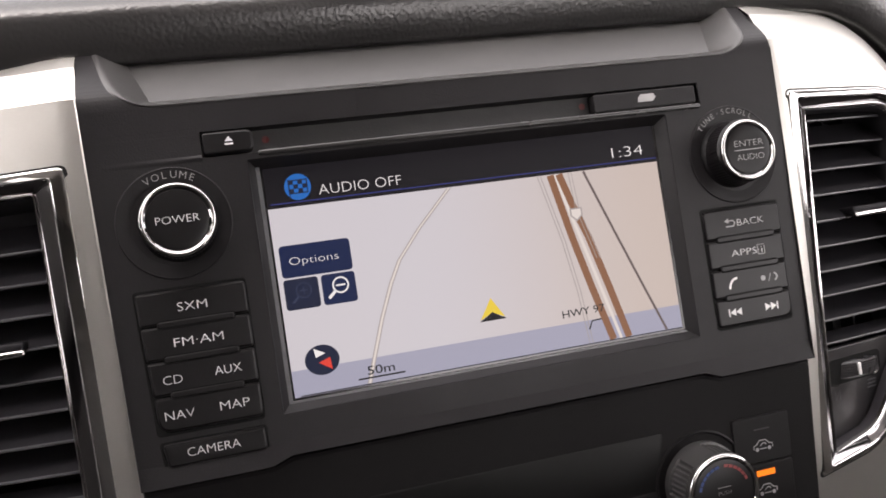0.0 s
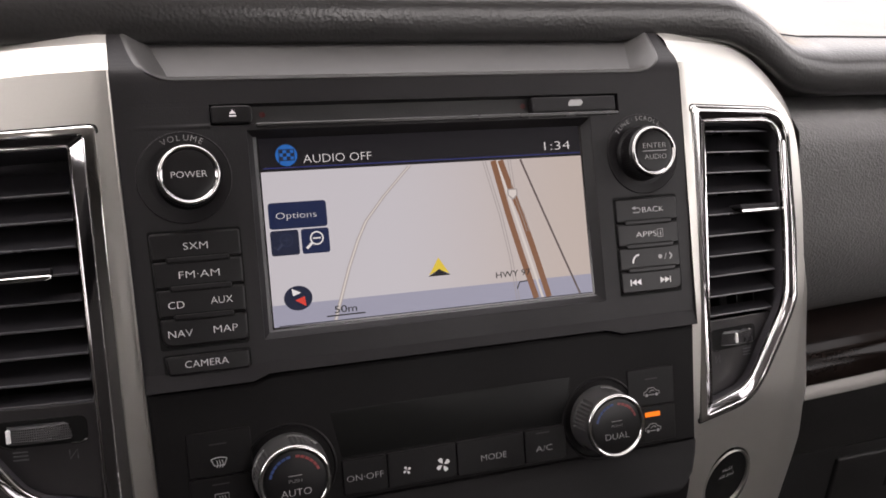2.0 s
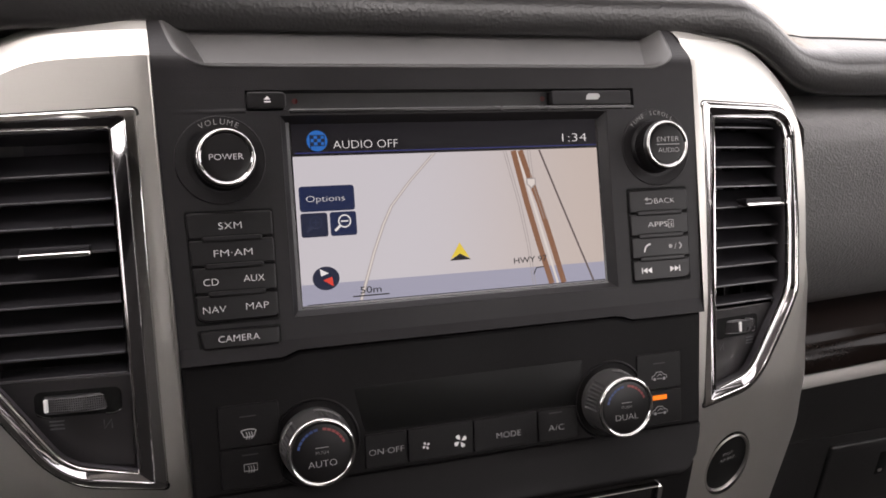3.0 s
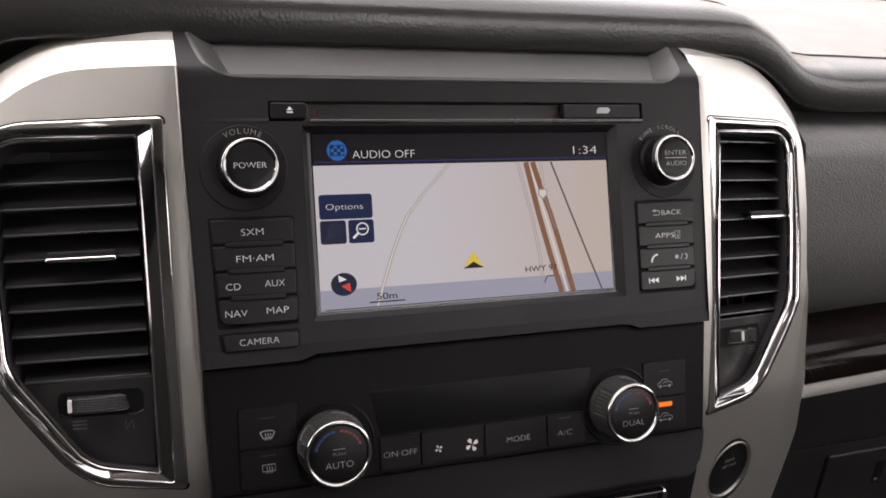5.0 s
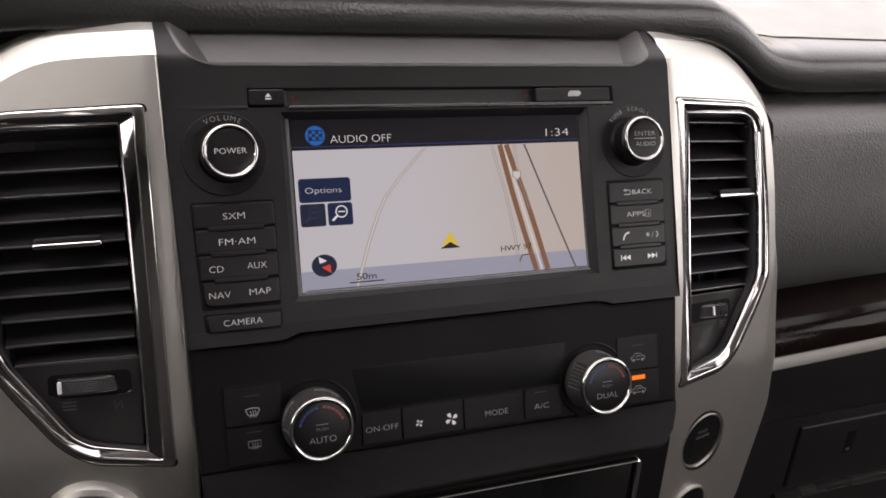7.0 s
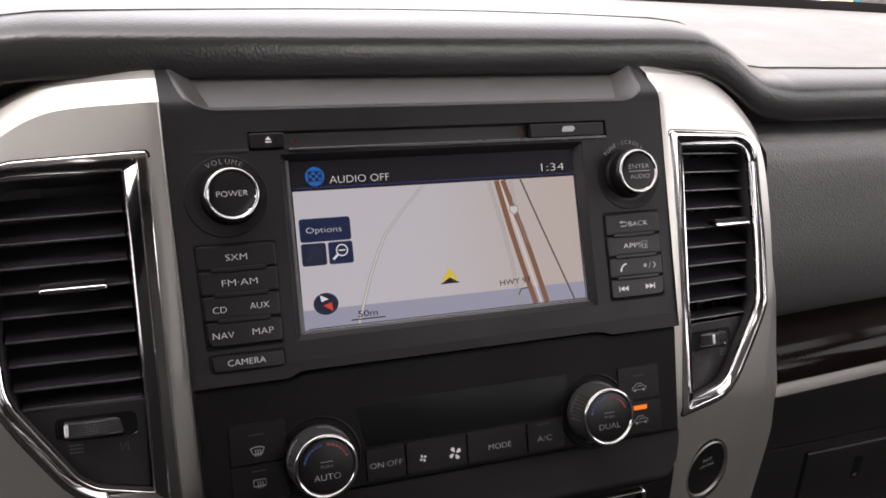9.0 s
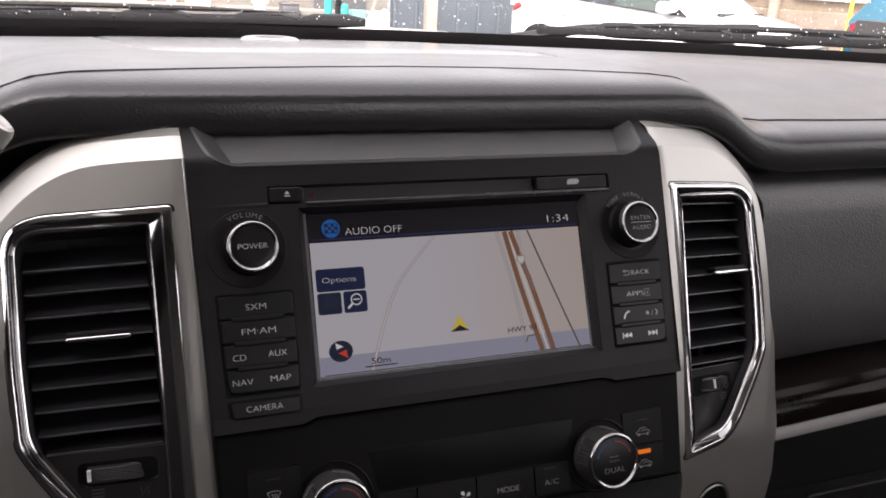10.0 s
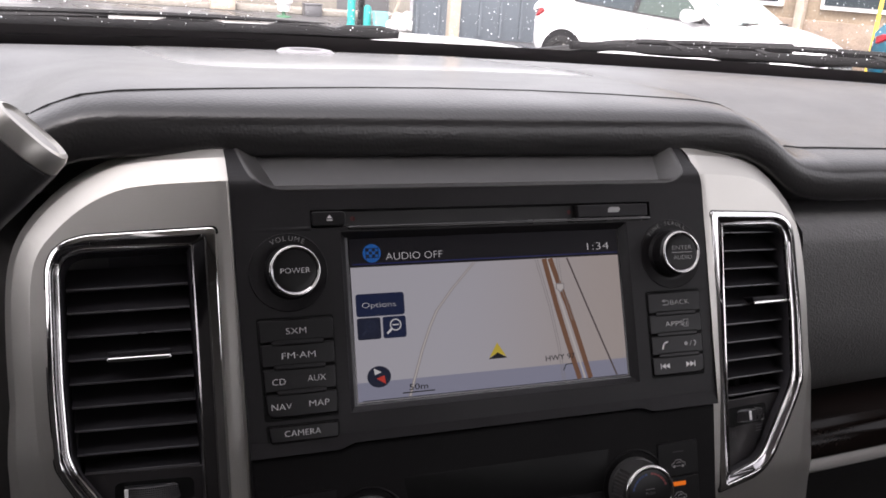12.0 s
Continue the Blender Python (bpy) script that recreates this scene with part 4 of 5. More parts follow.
fan(-23.5, -106.0, 1.9, b)
fan(-6.5, -106.3, 3.4, b)
b = ckey(0.4, 33.6, -113, -97.2)
cletter("MODE", 18.3, -106.3, 3.0, 12.6, b, INK_DIM)
b = ckey(34.0, 55.5, -113, -97.2)
cletter("A/C", 43.8, -106.6, 3.0, 8.4, b, INK_DIM)
sym(flat(rect(40, 47, -99.5, -98.9), -0.95), b, DARK)
for x in (-116, 90):
    up, lo = ckey(x, x + 26, -94.8, -76), ckey(x, x + 26, -113, -95.4)
    cx = x + 12.5 if x < 0 else x + 13
    sym(flat(rect(cx - 3.5, cx + 3.5, -81.6, -81.0), -0.95), up, DARK, "indicator")
    if x < 0:
        for b, v in ((up, -89), (lo, -104)):
            if b == up:
                bm = stroke([(cx - 3.2, v + 1.4)] + bend((cx - 3.2, v + 1.4), (cx, v + 2.6), (cx + 3.2, v + 1.4), 8) + [(cx + 2.0, v - 1.4), (cx - 2.0, v - 1.4), (cx - 3.2, v + 1.4)], 0.4, -0.95)
            else:
                bm = stroke([(cx - 2.8, v + 1.6), (cx + 2.8, v + 1.6), (cx + 2.8, v - 1.4), (cx - 2.8, v - 1.4), (cx - 2.8, v + 1.6)], 0.4, -0.95)
            for o in (-1.1, 0, 1.1):
                stroke(bend((cx + o, v - 2.4), (cx + o + 0.8, v - 0.8), (cx + o, v + 0.8)), 0.32, -0.95, bm)
            sym(bm, b, INK_DIM if b == up else INK_FAINT)
        sym(flat(rect(cx - 3.5, cx + 3.5, -98.6, -98.0), -0.95), lo, DARK, "indicator")
    else:
        for b, v in ((up, -88), (lo, -106)):
            bm = stroke([(cx - 5.2, v - 1.6), (cx - 5.2, v + 0.2), (cx - 3.6, v + 0.7), (cx - 2.0, v + 2.6), (cx + 1.6, v + 2.6), (cx + 3.2, v + 0.8), (cx + 5.2, v + 0.3), (cx + 5.2, v - 1.6)], 0.5, -0.95)
            stroke([(cx - 2.0, v - 1.6), (cx + 2.0, v - 1.6)], 0.5, -0.95, bm)
            for o in (-3.4, 3.4):
                disc(cx + o, v - 1.7, 1.0, -0.95, 12, bm)
            stroke(bend((cx - 1.6, v - 0.2), (cx + 0.4, v + 2.2), (cx + 1.8, v + 0.2)), 0.5, -0.95, bm)
            bmesh.ops.transform(bm, matrix=Matrix.Translation((cx, 0, v)) @ Matrix.Diagonal((0.82, 1, 0.82, 1)) @ Matrix.Translation((-cx, 0, -v)), verts=bm.verts)
            sym(bm, b, INK_FAINT)
        sym(flat(rect(cx - 4.2, cx + 4.2, -100.3, -97.9), -0.97), lo, LED, "lit_indicator")


def climate_knob(cx, cv, word):
    part("knob_well", tilted(lathe((cx, cv), [(20.4, 0.4), (20.1, -0.5), (19.6, -0.7), (19.2, -0.5), (18.0, 1.5)], 64), LEAN_BACK), CKEY, t)
    n = 192
    rings = []
    for r, d, cut in ((16.1, 1.0, 0), (16.0, -3.0, 0), (15.9, -3.6, 1), (15.3, -12.6, 1), (15.1, -13.2, 0), (14.9, -14.4, 0)):
        ring = []
        for i in range(n):
            a = 2 * math.pi * i / n
            # four ribbed fields between four smooth raised grips
            f = (math.degrees(a) - 12) % 90
            ribbed = 30 < f < 80
            q = r - (0.55 + (0.35 if i % 4 < 2 else 0.0) if ribbed and cut else 0.0)
            ring.append((cx + q * math.cos(a), d, cv + q * math.sin(a)))
        rings.append(ring)
    bm = bmesh.new()
    loops(bm, rings, cap_last=True)
    k = part("temperature_knob", tilted(bm, LEAN_BACK), KNOB, t, "ribbed black temperature knob with chrome ring", smooth=25)
    bead = [(14.0 + 1.0 * math.cos(a), -15.2 - 1.0 * math.sin(a)) for a in (radians(q) for q in range(-50, 161, 15))]
    part("ring", tilted(lathe((cx, cv), bead, 96, cap=False), LEAN_BACK), CHROME_DARK, k, "bright chrome ring", smooth=60)
    part("inner_ring", tilted(lathe((cx, cv), [(13.1, -15.6), (12.9, -15.3), (12.8, -14.8)], 64, cap=False), LEAN_BACK), REVEAL, k, "dark chrome bevel")
    part("cap", tilted(lathe((cx, cv), [(13.0, -15), (12.7, -15.5), (12, -15.7)], 64), LEAN_BACK), BUTTON, k)
    for lo, hi, mat in ((98, 168, BLUE_INK), (20, 88, RED_INK)):
        for i in range(6):
            a0, a1 = radians(lo + (hi - lo) * i / 6), radians(lo + (hi - lo) * (i + 0.84) / 6)
            bm = flat([(cx + r * math.cos(a), cv + r * math.sin(a)) for r, a in ((11.0, a0), (11.0, (a0 + a1) / 2), (11.0, a1), (9.9, a1), (9.9, (a0 + a1) / 2), (9.9, a0))], -15.85)
            part("scale_mark", tilted(bm, LEAN_BACK), mat, k, smooth=0)
    part("rule", tilted(flat(rect(cx - 2.8, cx + 2.8, cv + 2.2, cv + 2.5), -15.85), LEAN_BACK), INK_FAINT, k, smooth=0)
    lettering("PUSH", cx, cv + 0.2, -15.85, 1.5, 5.4, k, INK_FAINT, m=LEAN_BACK)
    lettering(word, cx, cv - 4.6, -15.85, 3.1, 12.4, k, INK_DIM, m=LEAN_BACK)


climate_knob(-74.7, -97.4, "AUTO")
climate_knob(74.6, -97.0, "DUAL")

# storage pocket below
t = thing("storage_pocket", (0, 40, -190), "closed storage pocket lid with a chrome edge below the climate panel", "storage bin")
low = Matrix.Translation((0, 9, -145.5)) @ Matrix.Rotation(radians(22), 4, "X")
part("lid", tilted(box((-102, 3, -90), (102, 8, -3), 1.5), low), PIANO, t, "glossy black lid")
bm = bmesh.new()
P = rounded(rect(-106, 106, -92, 0), 4)
loops(bm, [[(x, d, v) for x, v in inset(P, k)] for k, d in ((0, 5), (0.2, 0.6), (0.9, 0), (1.6, 0.4), (2.4, 2), (3, 5))])
part("chrome_edge", tilted(bm, low), CHROME, t, "thin chrome edge", smooth=50)
t = thing("stack_base", (0, 60, -260), "matte black lower fascia around the storage pocket", "dash trim")
part("panel", tilted(box((-126, 5, -130), (126, 9, 8), 1), low), CLIMATE, t)
part("backing", box((-186, 64, -250), (186, 95, 92)), DARK, t, smooth=0)

# ---- dashboard around the stack ----


def drop(x):
    """How far the front edge of the top pad sinks beside the raised brow over the stack (m)."""
    a = abs(x) - (0.018 if x < 0 else 0.0)
    d = float(np.interp(a, [0, 0.165, 0.182, 0.197, 0.208, 0.218, 0.228, 0.238, 0.258, 2], [0, 0, 0.0015, 0.007, 0.013, 0.020, 0.026, 0.0295, 0.032, 0.032]))
    if x < -0.30:
        d *= max(0.0, 1 - (-0.30 - x) / 0.08)
    return d


def rear(x):
    return 0.447 - 0.37 * x * x


BROW = [(0.115, 1.373), (0.09, 1.386), (0.066, 1.3920), (0.0580, 1.3928), (0.0552, 1.3958), (0.0555, 1.4100), (0.0600, 1.4160), (0.070, 1.4194), (0.09, 1.4213), (0.135, 1.4220), (0.17, 1.4208),
        (0.23, 1.418), (0.30, 1.4148), (0.37, 1.4115), (0.43, 1.4087), (0.447, 1.408), (0.452, 1.403), (0.452, 1.36)]


def pad_point(x, y, z):
    f = 1 - min(1.0, max(0.0, (y - 0.06) / 0.34))
    f = f * f * (3 - 2 * f)
    yy = y + (rear(x) - rear(0)) * min(1.0, max(0, (y - 0.05) / 0.35))
    return (x, yy, z - drop(x) * f)


def pad_z(x, y):
    pts = [pad_point(x, *p) for p in BROW[7:16]]
    return float(np.interp(y, [p[1] for p in pts], [p[2] for p in pts]))


t = thing("dashboard", (0, 0.3, 1.30), "dark grained vinyl dashboard top with a raised brow over the stack", "dashboard", WORLD, 1.0, kind="structure")
xs = sorted(set([round(v, 4) for v in np.linspace(-0.86, 0.86, 44)] + [round(v, 4) for v in np.linspace(-0.32, 0.32, 90)]))
bm = bmesh.new()
loops(bm, [[pad_point(x, y, z) for y, z in soften(BROW, 2)] for x in xs], closed=False)
part("top_pad", bm, LEATHER, t, "dark vinyl top pad", smooth=60)


def seam(points, r=0.0007):
    bm = bmesh.new()
    fine = []
    for a, b in zip(points, points[1:]):
        for k in range(8):
            fine.append((a[0] + (b[0] - a[0]) * k / 8, a[1] + (b[1] - a[1]) * k / 8))
    loops(bm, [[(x, y + r * 2 * c, pad_z(x, y) + r * s) for c, s in ((1, -0.5), (0.7, 0.5), (-0.7, 0.5), (-1, -0.5))] for x, y in fine])
    part("seam", bm, STITCH, t, "dark stitched seam line")


seam([(-0.222, 0.0822), (-0.210, 0.0826), (-0.198, 0.0832), (-0.182, 0.0868), (-0.16, 0.0925), (-0.13, 0.0987), (-0.09, 0.106), (-0.05, 0.1125), (0, 0.1175), (0.06, 0.1165), (0.115, 0.108), (0.15, 0.099), (0.17, 0.0935), (0.196, 0.0875)])
seam([(0.234, 0.082), (0.243, 0.0895), (0.258, 0.0915), (0.28, 0.0912), (0.31, 0.0892), (0.345, 0.0875), (0.5, 0.084), (0.85, 0.06)])
seam([(-0.85, 0.19), (-0.40, 0.185), (-0.31, 0.172), (-0.267, 0.151), (-0.251, 0.131), (-0.238, 0.106), (-0.228, 0.088), (-0.222, 0.0822)])

# paler, glossier patch added on the rear of the pad for its bright sheen
front = soften([(-0.186, 0.425), (-0.172, 0.36), (-0.158, 0.262), (-0.143, 0.222), (-0.112, 0.206), (-0.055, 0.217), (0.012, 0.233), (0.065, 0.242), (0.12, 0.2395), (0.21, 0.224), (0.19, 0.30), (0.16, 0.385), (0.15, 0.425)])
bm = bmesh.new()
rows = []
for k in range(9):
    f = k / 8
    row = []
    for x, y in front:
        px, py = x + (-0.02 - x) * f * 0.9, y + (0.425 - y) * f
        row.append((px, py, pad_z(px, py) + (-0.0004, 0.0009, 0.0012)[min(k, 2)]))
    rows.append(row)
loops(bm, rows, closed=False)
part("sheen_patch", bm, SHEEN_VINYL, t, "added patch of paler, glossier vinyl for the bright sheen", smooth=60)

# sensor dome near the glass
t = thing("light_sensor", (-0.0, 0.40, 1.41), "small round light sensor dome on the dashboard top", "sensor", WORLD, 1.0)
bm = bmesh.new()
rings = []
for r, h in ((0.0215, -0.003), (0.021, 0.001), (0.0185, 0.0030), (0.0165, 0.0034), (0.0125, 0.0034), (0.0115, 0.0026)):
    rings.append([(-0.030 + 1.25 * r * math.cos(a), 0.405 + r * math.sin(a), 1.4103 + h) for a in (2 * math.pi * i / 36 for i in range(36))])
loops(bm, rings, cap_last=False)
part("dome", bm, SENSOR, t)
bm = bmesh.new()
loops(bm, [[(-0.030 + 1.25 * r * math.cos(a), 0.405 + r * math.sin(a), 1.4103 + h) for a in (2 * math.pi * i / 36 for i in range(36))] for r, h in ((0.0117, 0.0024), (0.0112, 0.0030), (0.008, 0.0032))], cap_last=True)
part("lens", bm, DARK, t, "dark sensor lens")

# passenger side: padded panel, wood and silver strips, glove box
t = thing("passenger_panel", (0.54, 0.03, 1.21), "dark grained vinyl passenger dash panel", "dash panel", WORLD, 1.0, kind="structure")
bm = bmesh.new()
prof = [(0.11, 1.3555), (0.062, 1.3535), (0.050, 1.3505), (0.0425, 1.345), (0.0395, 1.337), (0.038, 1.32), (0.0335, 1.29), (0.033, 1.268), (0.037, 1.250), (0.044, 1.234), (0.052, 1.222), (0.06, 1.216)]
loops(bm, [[(x, y + 0.05 * max(0, x - 0.5) ** 2, z) for y, z in prof] for x in np.linspace(0.2290, 0.86, 24)], closed=False)
part("panel", bm, LEATHER_LOW, t, smooth=60)
bm = bmesh.new()
prof = [(0.05, 1.2205), (0.022, 1.2195), (0.010, 1.215), (0.004, 1.208), (0.003, 1.199), (0.008, 1.1975)]
loops(bm, [[(x, y, z + 0.05 * (x - 0.24)) for y, z in prof] for x in np.linspace(0.19, 0.86, 12)], closed=False)
part("wood_strip", bm, WOOD, t, "glossy dark brown wood-effect strip", smooth=60)
bm = bmesh.new()
prof = [(0.012, 1.1982), (0.0052, 1.1978), (0.0038, 1.1968), (0.0015, 1.1895), (0.0025, 1.1884), (0.03, 1.188)]
loops(bm, [[(x, y, z + 0.05 * (x - 0.24)) for y, z in prof] for x in np.linspace(0.19, 0.86, 12)], closed=False)
part("silver_strip", bm, STRIP, t, "satin silver strip", smooth=40)
t = thing("glove_box", (0.56, 0.06, 0.9), "black glove box with a recessed handle and a lock", "glove box", WORLD, 1.0)
part("door", box((0.19, 0.030, 0.92), (0.86, 0.06, 1.1222), 0.0015, 2), LIP_LOW, t)
part("upper_panel", box((0.19, 0.0285, 1.1235), (0.86, 0.05, 1.187), 0.0015, 2), LIP_LOW, t, "smooth black panel over the glove box")
h = part("handle", box((0.309, 0.0275, 1.056), (0.62, 0.034, 1.114), 0.0025, 3), LIP_LOW, t)
part("handle_lip", box((0.300, 0.0255, 1.046), (0.62, 0.034, 1.0535), 0.0015, 2), LIT_LIP, h)
part("lock_recess", box((0.357, 0.0272, 1.080), (0.369, 0.031, 1.103), 0.002, 2), GAP, h, "dark recess round the lock")
part("lock", box((0.3605, 0.0268, 1.0835), (0.3645, 0.031, 1.0865), 0.0008, 2), STRIP, h, "small metal lock slot")

# driver's side: dark cluster housing and knee panel
t = thing("driver_panel", (-0.54, 0.05, 1.0), "black instrument housing and knee panel beside the stack", "dash panel", WORLD, 1.0, kind="structure")
bm = bmesh.new()
prof = [(0.11, 1.362), (0.075, 1.352), (0.06, 1.33), (0.035, 1.25), (0.02, 1.15), (0.01, 1.0), (0.03, 0.9)]
loops(bm, [[(x, y, z) for y, z in prof] for x in np.linspace(-0.86, -0.19, 24)], closed=False)
part("panel", bm, TRAY, t, smooth=60)
bm = bmesh.new()
prof = [(0.052, 1.345), (0.026, 1.25), (0.012, 1.15)]
loops(bm, [[(x, y - o, z) for y, z in prof] for x, o in ((-0.262, 0.0), (-0.260, 0.004), (-0.252, 0.004), (-0.250, 0.0))], closed=False)
part("edge_strip", bm, TRAY, t, "narrow black upright edge strip", smooth=30)

# column shift lever
t = thing("shift_lever", (-0.30, -0.035, 1.33), "black column shift lever with a silver push button on its end", "gear lever", WORLD, 1.0)
TIP = Vector((-0.2080, -0.033, 1.4240))
AXIS = Vector((0.70, 0.06, 0.71)).normalized()
SIDE = AXIS.cross(Vector((0, -1, 0.35))).normalized()
FRONT = SIDE.cross(AXIS).normalized()


def lever(name, stations, mat, parent, label="", n=40, cap=True, power=2.6):
    bm = bmesh.new()
    rings = []
    for along, a, b in stations:
        ring = []
        for i in range(n):
            w = 2 * math.pi * i / n
            c, s = math.cos(w), math.sin(w)
            k = (abs(c) ** power + abs(s) ** power) ** (-1 / power)
            ring.append(TIP + AXIS * along + SIDE * (a * k * c) + FRONT * (b * k * s))
        rings.append(ring)
    loops(bm, rings, cap_last=cap)
    return part(name, bm, mat, parent, label, smooth=40)


lever("grip", [(-0.30, 0.010, 0.010), (-0.16, 0.011, 0.011), (-0.10, 0.0150, 0.0135), (-0.045, 0.0152, 0.0148), (-0.009, 0.0158, 0.0153), (-0.0075, 0.0156, 0.0151)], DARK, t, "black grip", power=4.0)
c = lever("end_button", [(-0.0078, 0.0154, 0.0150), (-0.007, 0.0160, 0.0156), (-0.002, 0.0156, 0.0151), (0.0002, 0.0146, 0.0141), (0.0008, 0.0132, 0.0122), (-0.0004, 0.0127, 0.0115), (-0.0012, 0.0120, 0.0105)], SILVER, t, "silver oval end button")
lever("button_face", [(-0.0014, 0.0122, 0.0108), (-0.0006, 0.0116, 0.0102), (-0.0004, 0.0104, 0.0090)], BRUSHED, c, "brushed grey oval face")
bm = glyphs("TOW MODE", 0.0042)
m = Matrix((SIDE, -FRONT, AXIS)).transposed().to_4x4()
turned = Matrix.Translation(TIP + AXIS * -0.0335 + FRONT * 0.0156 - SIDE * 0.0016) @ Matrix((AXIS, -FRONT, -SIDE)).transposed().to_4x4()
part("lettering", tilted(bm, turned), INK_DIM, t, smooth=0)
bm = flat([(0.0185, -0.002), (0.0185, 0.002), (0.0225, 0)], 0)
part("lettering", tilted(bm, turned), INK_DIM, t, smooth=0)

# ---- cabin shell, windscreen ----


def glass_foot(x):
    return 0.585 - 0.37 * x * x


def screen_point(x, f):
    """Windscreen: f = 0 at its foot, 1 at the roof."""
    return (x * (1 - 0.12 * f), glass_foot(x) - 0.72 * f, 1.392 + 0.52 * f)


t = thing("windscreen", (0, 0.6, 1.39), "raked windscreen with rain drops and a black painted edge", "windscreen", WORLD, 1.0, kind="structure")
bm = bmesh.new()
fs = [0.043, 0.2, 0.4, 0.6, 0.8, 1.0]
loops(bm, [[screen_point(x, f) for x in np.linspace(-0.86, 0.86, 25)] for f in fs], closed=False)
g = part("pane", bm, GLASS, t, smooth=60)
g.visible_shadow = False
bm = bmesh.new()
rows = []
for f in (-0.02, 0.041):
    row = []
    for x in np.linspace(-0.86, 0.86, 25):
        p = screen_point(x, f + 0.022 * min(0.4, max(0.0, 0.05 - x)) * (f > 0))
        row.append((p[0], p[1] - 0.0012, p[2] - 0.0012))
    rows.append(row)
loops(bm, rows, closed=False)
part("painted_edge", bm, FRIT, t, "black painted lower edge")
bm = bmesh.new()
loops(bm, [[(x, rear(x) + 0.008, 1.402) for x in np.linspace(-0.86, 0.86, 25)], [(x, rear(x) + 0.03, 1.393) for x in np.linspace(-0.86, 0.86, 25)],
           [(x, glass_foot(x) + 0.012, 1.386) for x in np.linspace(-0.86, 0.86, 25)]], closed=False)
part("demist_channel", bm, CHANNEL, t, "black demister channel")
bm = bmesh.new()
rnd = random.Random(5)
for i in range(2500):
    x, f = rnd.uniform(-0.5, 0.8), 0.045 + 0.155 * rnd.random()
    p = Vector(screen_point(x, f)) + Vector((0, 0.003, 0.003))
    r = 0.00020 + 0.0008 * rnd.random() ** 5
    bmesh.ops.create_icosphere(bm, subdivisions=1, radius=r, matrix=Matrix.Translation(p))
d = part("rain_drops", bm, DROP, t, "small rain drops", smooth=60)
tagged(d, kind="stuff")

# unseen shell; its walls and openings are sized to shape the light
t = thing("cabin_shell", (0, -0.6, 0.5), "plain unseen cabin sides, roof lining and rear wall that shape the light", "cabin", WORLD, 1.0, kind="structure")
part("roof_lining", box((-0.86, -1.25, 1.915), (0.86, -0.12, 1.94), 0.01), HEADLINER, t)
for y0, y1, z0, z1 in ((-1.3, 0.6, 0.0, 1.44), (-1.3, -1.2, 1.44, 1.93), (-0.66, -0.56, 1.44, 1.93), (-1.3, 0.2, 1.86, 1.93)):
    part("side_baffle", box((0.86, y0, z0), (0.90, y1, z1)), CABIN, t, smooth=0)
# most of the driver's window is walled up to block its light
for y0, y1, z0, z1 in ((-1.3, 0.6, 0.0, 1.46), (-1.3, -0.43, 1.46, 1.93), (-0.7, 0.2, 1.86, 1.93)):
    part("side_baffle", box((-0.90, y0, z0), (-0.86, y1, z1)), CABIN, t, smooth=0)
for s in (-1, 1):
    bm = bmesh.new()
    a, b = Vector(screen_point(s * 0.86, 0)), Vector(screen_point(s * 0.86, 1))
    loops(bm, [[p + Vector((ox, oy, 0)) for ox, oy in ((-0.03, -0.05), (0.03, -0.05), (0.03, 0.03), (-0.03, 0.03))] for p in (a, b)])
    part("pillar", bm, CABIN, t, smooth=0)
part("floor_lining", box((-0.86, -1.25, 0.5), (0.86, 0.6, 0.54)), CABIN, t, smooth=0)
part("rear_baffle", box((-0.86, -1.29, 0.0), (0.86, -1.25, 1.45)), CABIN, t, smooth=0)
# added wall that keeps light out of most of the rear window
part("rear_baffle", box((-0.86, -1.29, 1.45), (0.15, -1.25, 1.84)), CABIN, t, smooth=0)
part("rear_baffle", box((0.15, -1.29, 1.45), (0.86, -1.25, 1.52)), CABIN, t, smooth=0)
part("rear_baffle", box((-0.86, -1.29, 1.84), (0.86, -1.25, 1.94)), CABIN, t, smooth=0)
part("bulkhead", box((-0.86, 0.60, 0.0), (0.86, 0.64, 1.36)), CABIN, t, smooth=0)

# ---- outside: truck's bonnet, wipers ----
t = thing("truck_bonnet", (0, 1.3, 1.2), "wet pale bonnet of the truck itself", "bonnet", WORLD, 1.0)
bm = bmesh.new()
ys = [0.70, 0.80, 1.0, 1.3, 1.6, 1.85, 2.0, 2.08, 2.10]
zs = [1.330, 1.336, 1.342, 1.345, 1.342, 1.333, 1.315, 1.27, 1.0]
loops(bm, [[(x, y, z - 0.02 * (x / 0.8) ** 2 - 0.05 * max(0, abs(x) - 0.72) * 8 * (abs(x) > 0.72)) for x in np.linspace(-0.86, 0.86, 41)] for y, z in zip(ys, zs)], closed=False)
part("panel", bm, BODY_SILVER, t, smooth=50)
for s in (-1, 1):
    part("wing", box((min(s * 0.84, s * 0.86), 0.66, 0.0), (max(s * 0.84, s * 0.86), 2.09, 1.24), 0.005), BODY_SILVER, t)
part("nose", box((-0.84, 2.06, 0.0), (0.84, 2.085, 1.20), 0.005), BODY_SILVER, t)
t = thing("cowl", (0, 0.65, 1.35), "black plastic cowl under the wipers", "cowl", WORLD, 1.0)
bm = bmesh.new()
loops(bm, [[(x, glass_foot(x) + o, z) for x in np.linspace(-0.86, 0.86, 25)] for o, z in ((0.0, 1.375), (0.05, 1.372), (0.13, 1.352), (0.16, 1.33))], closed=False)
part("panel", bm, RUBBER, t)


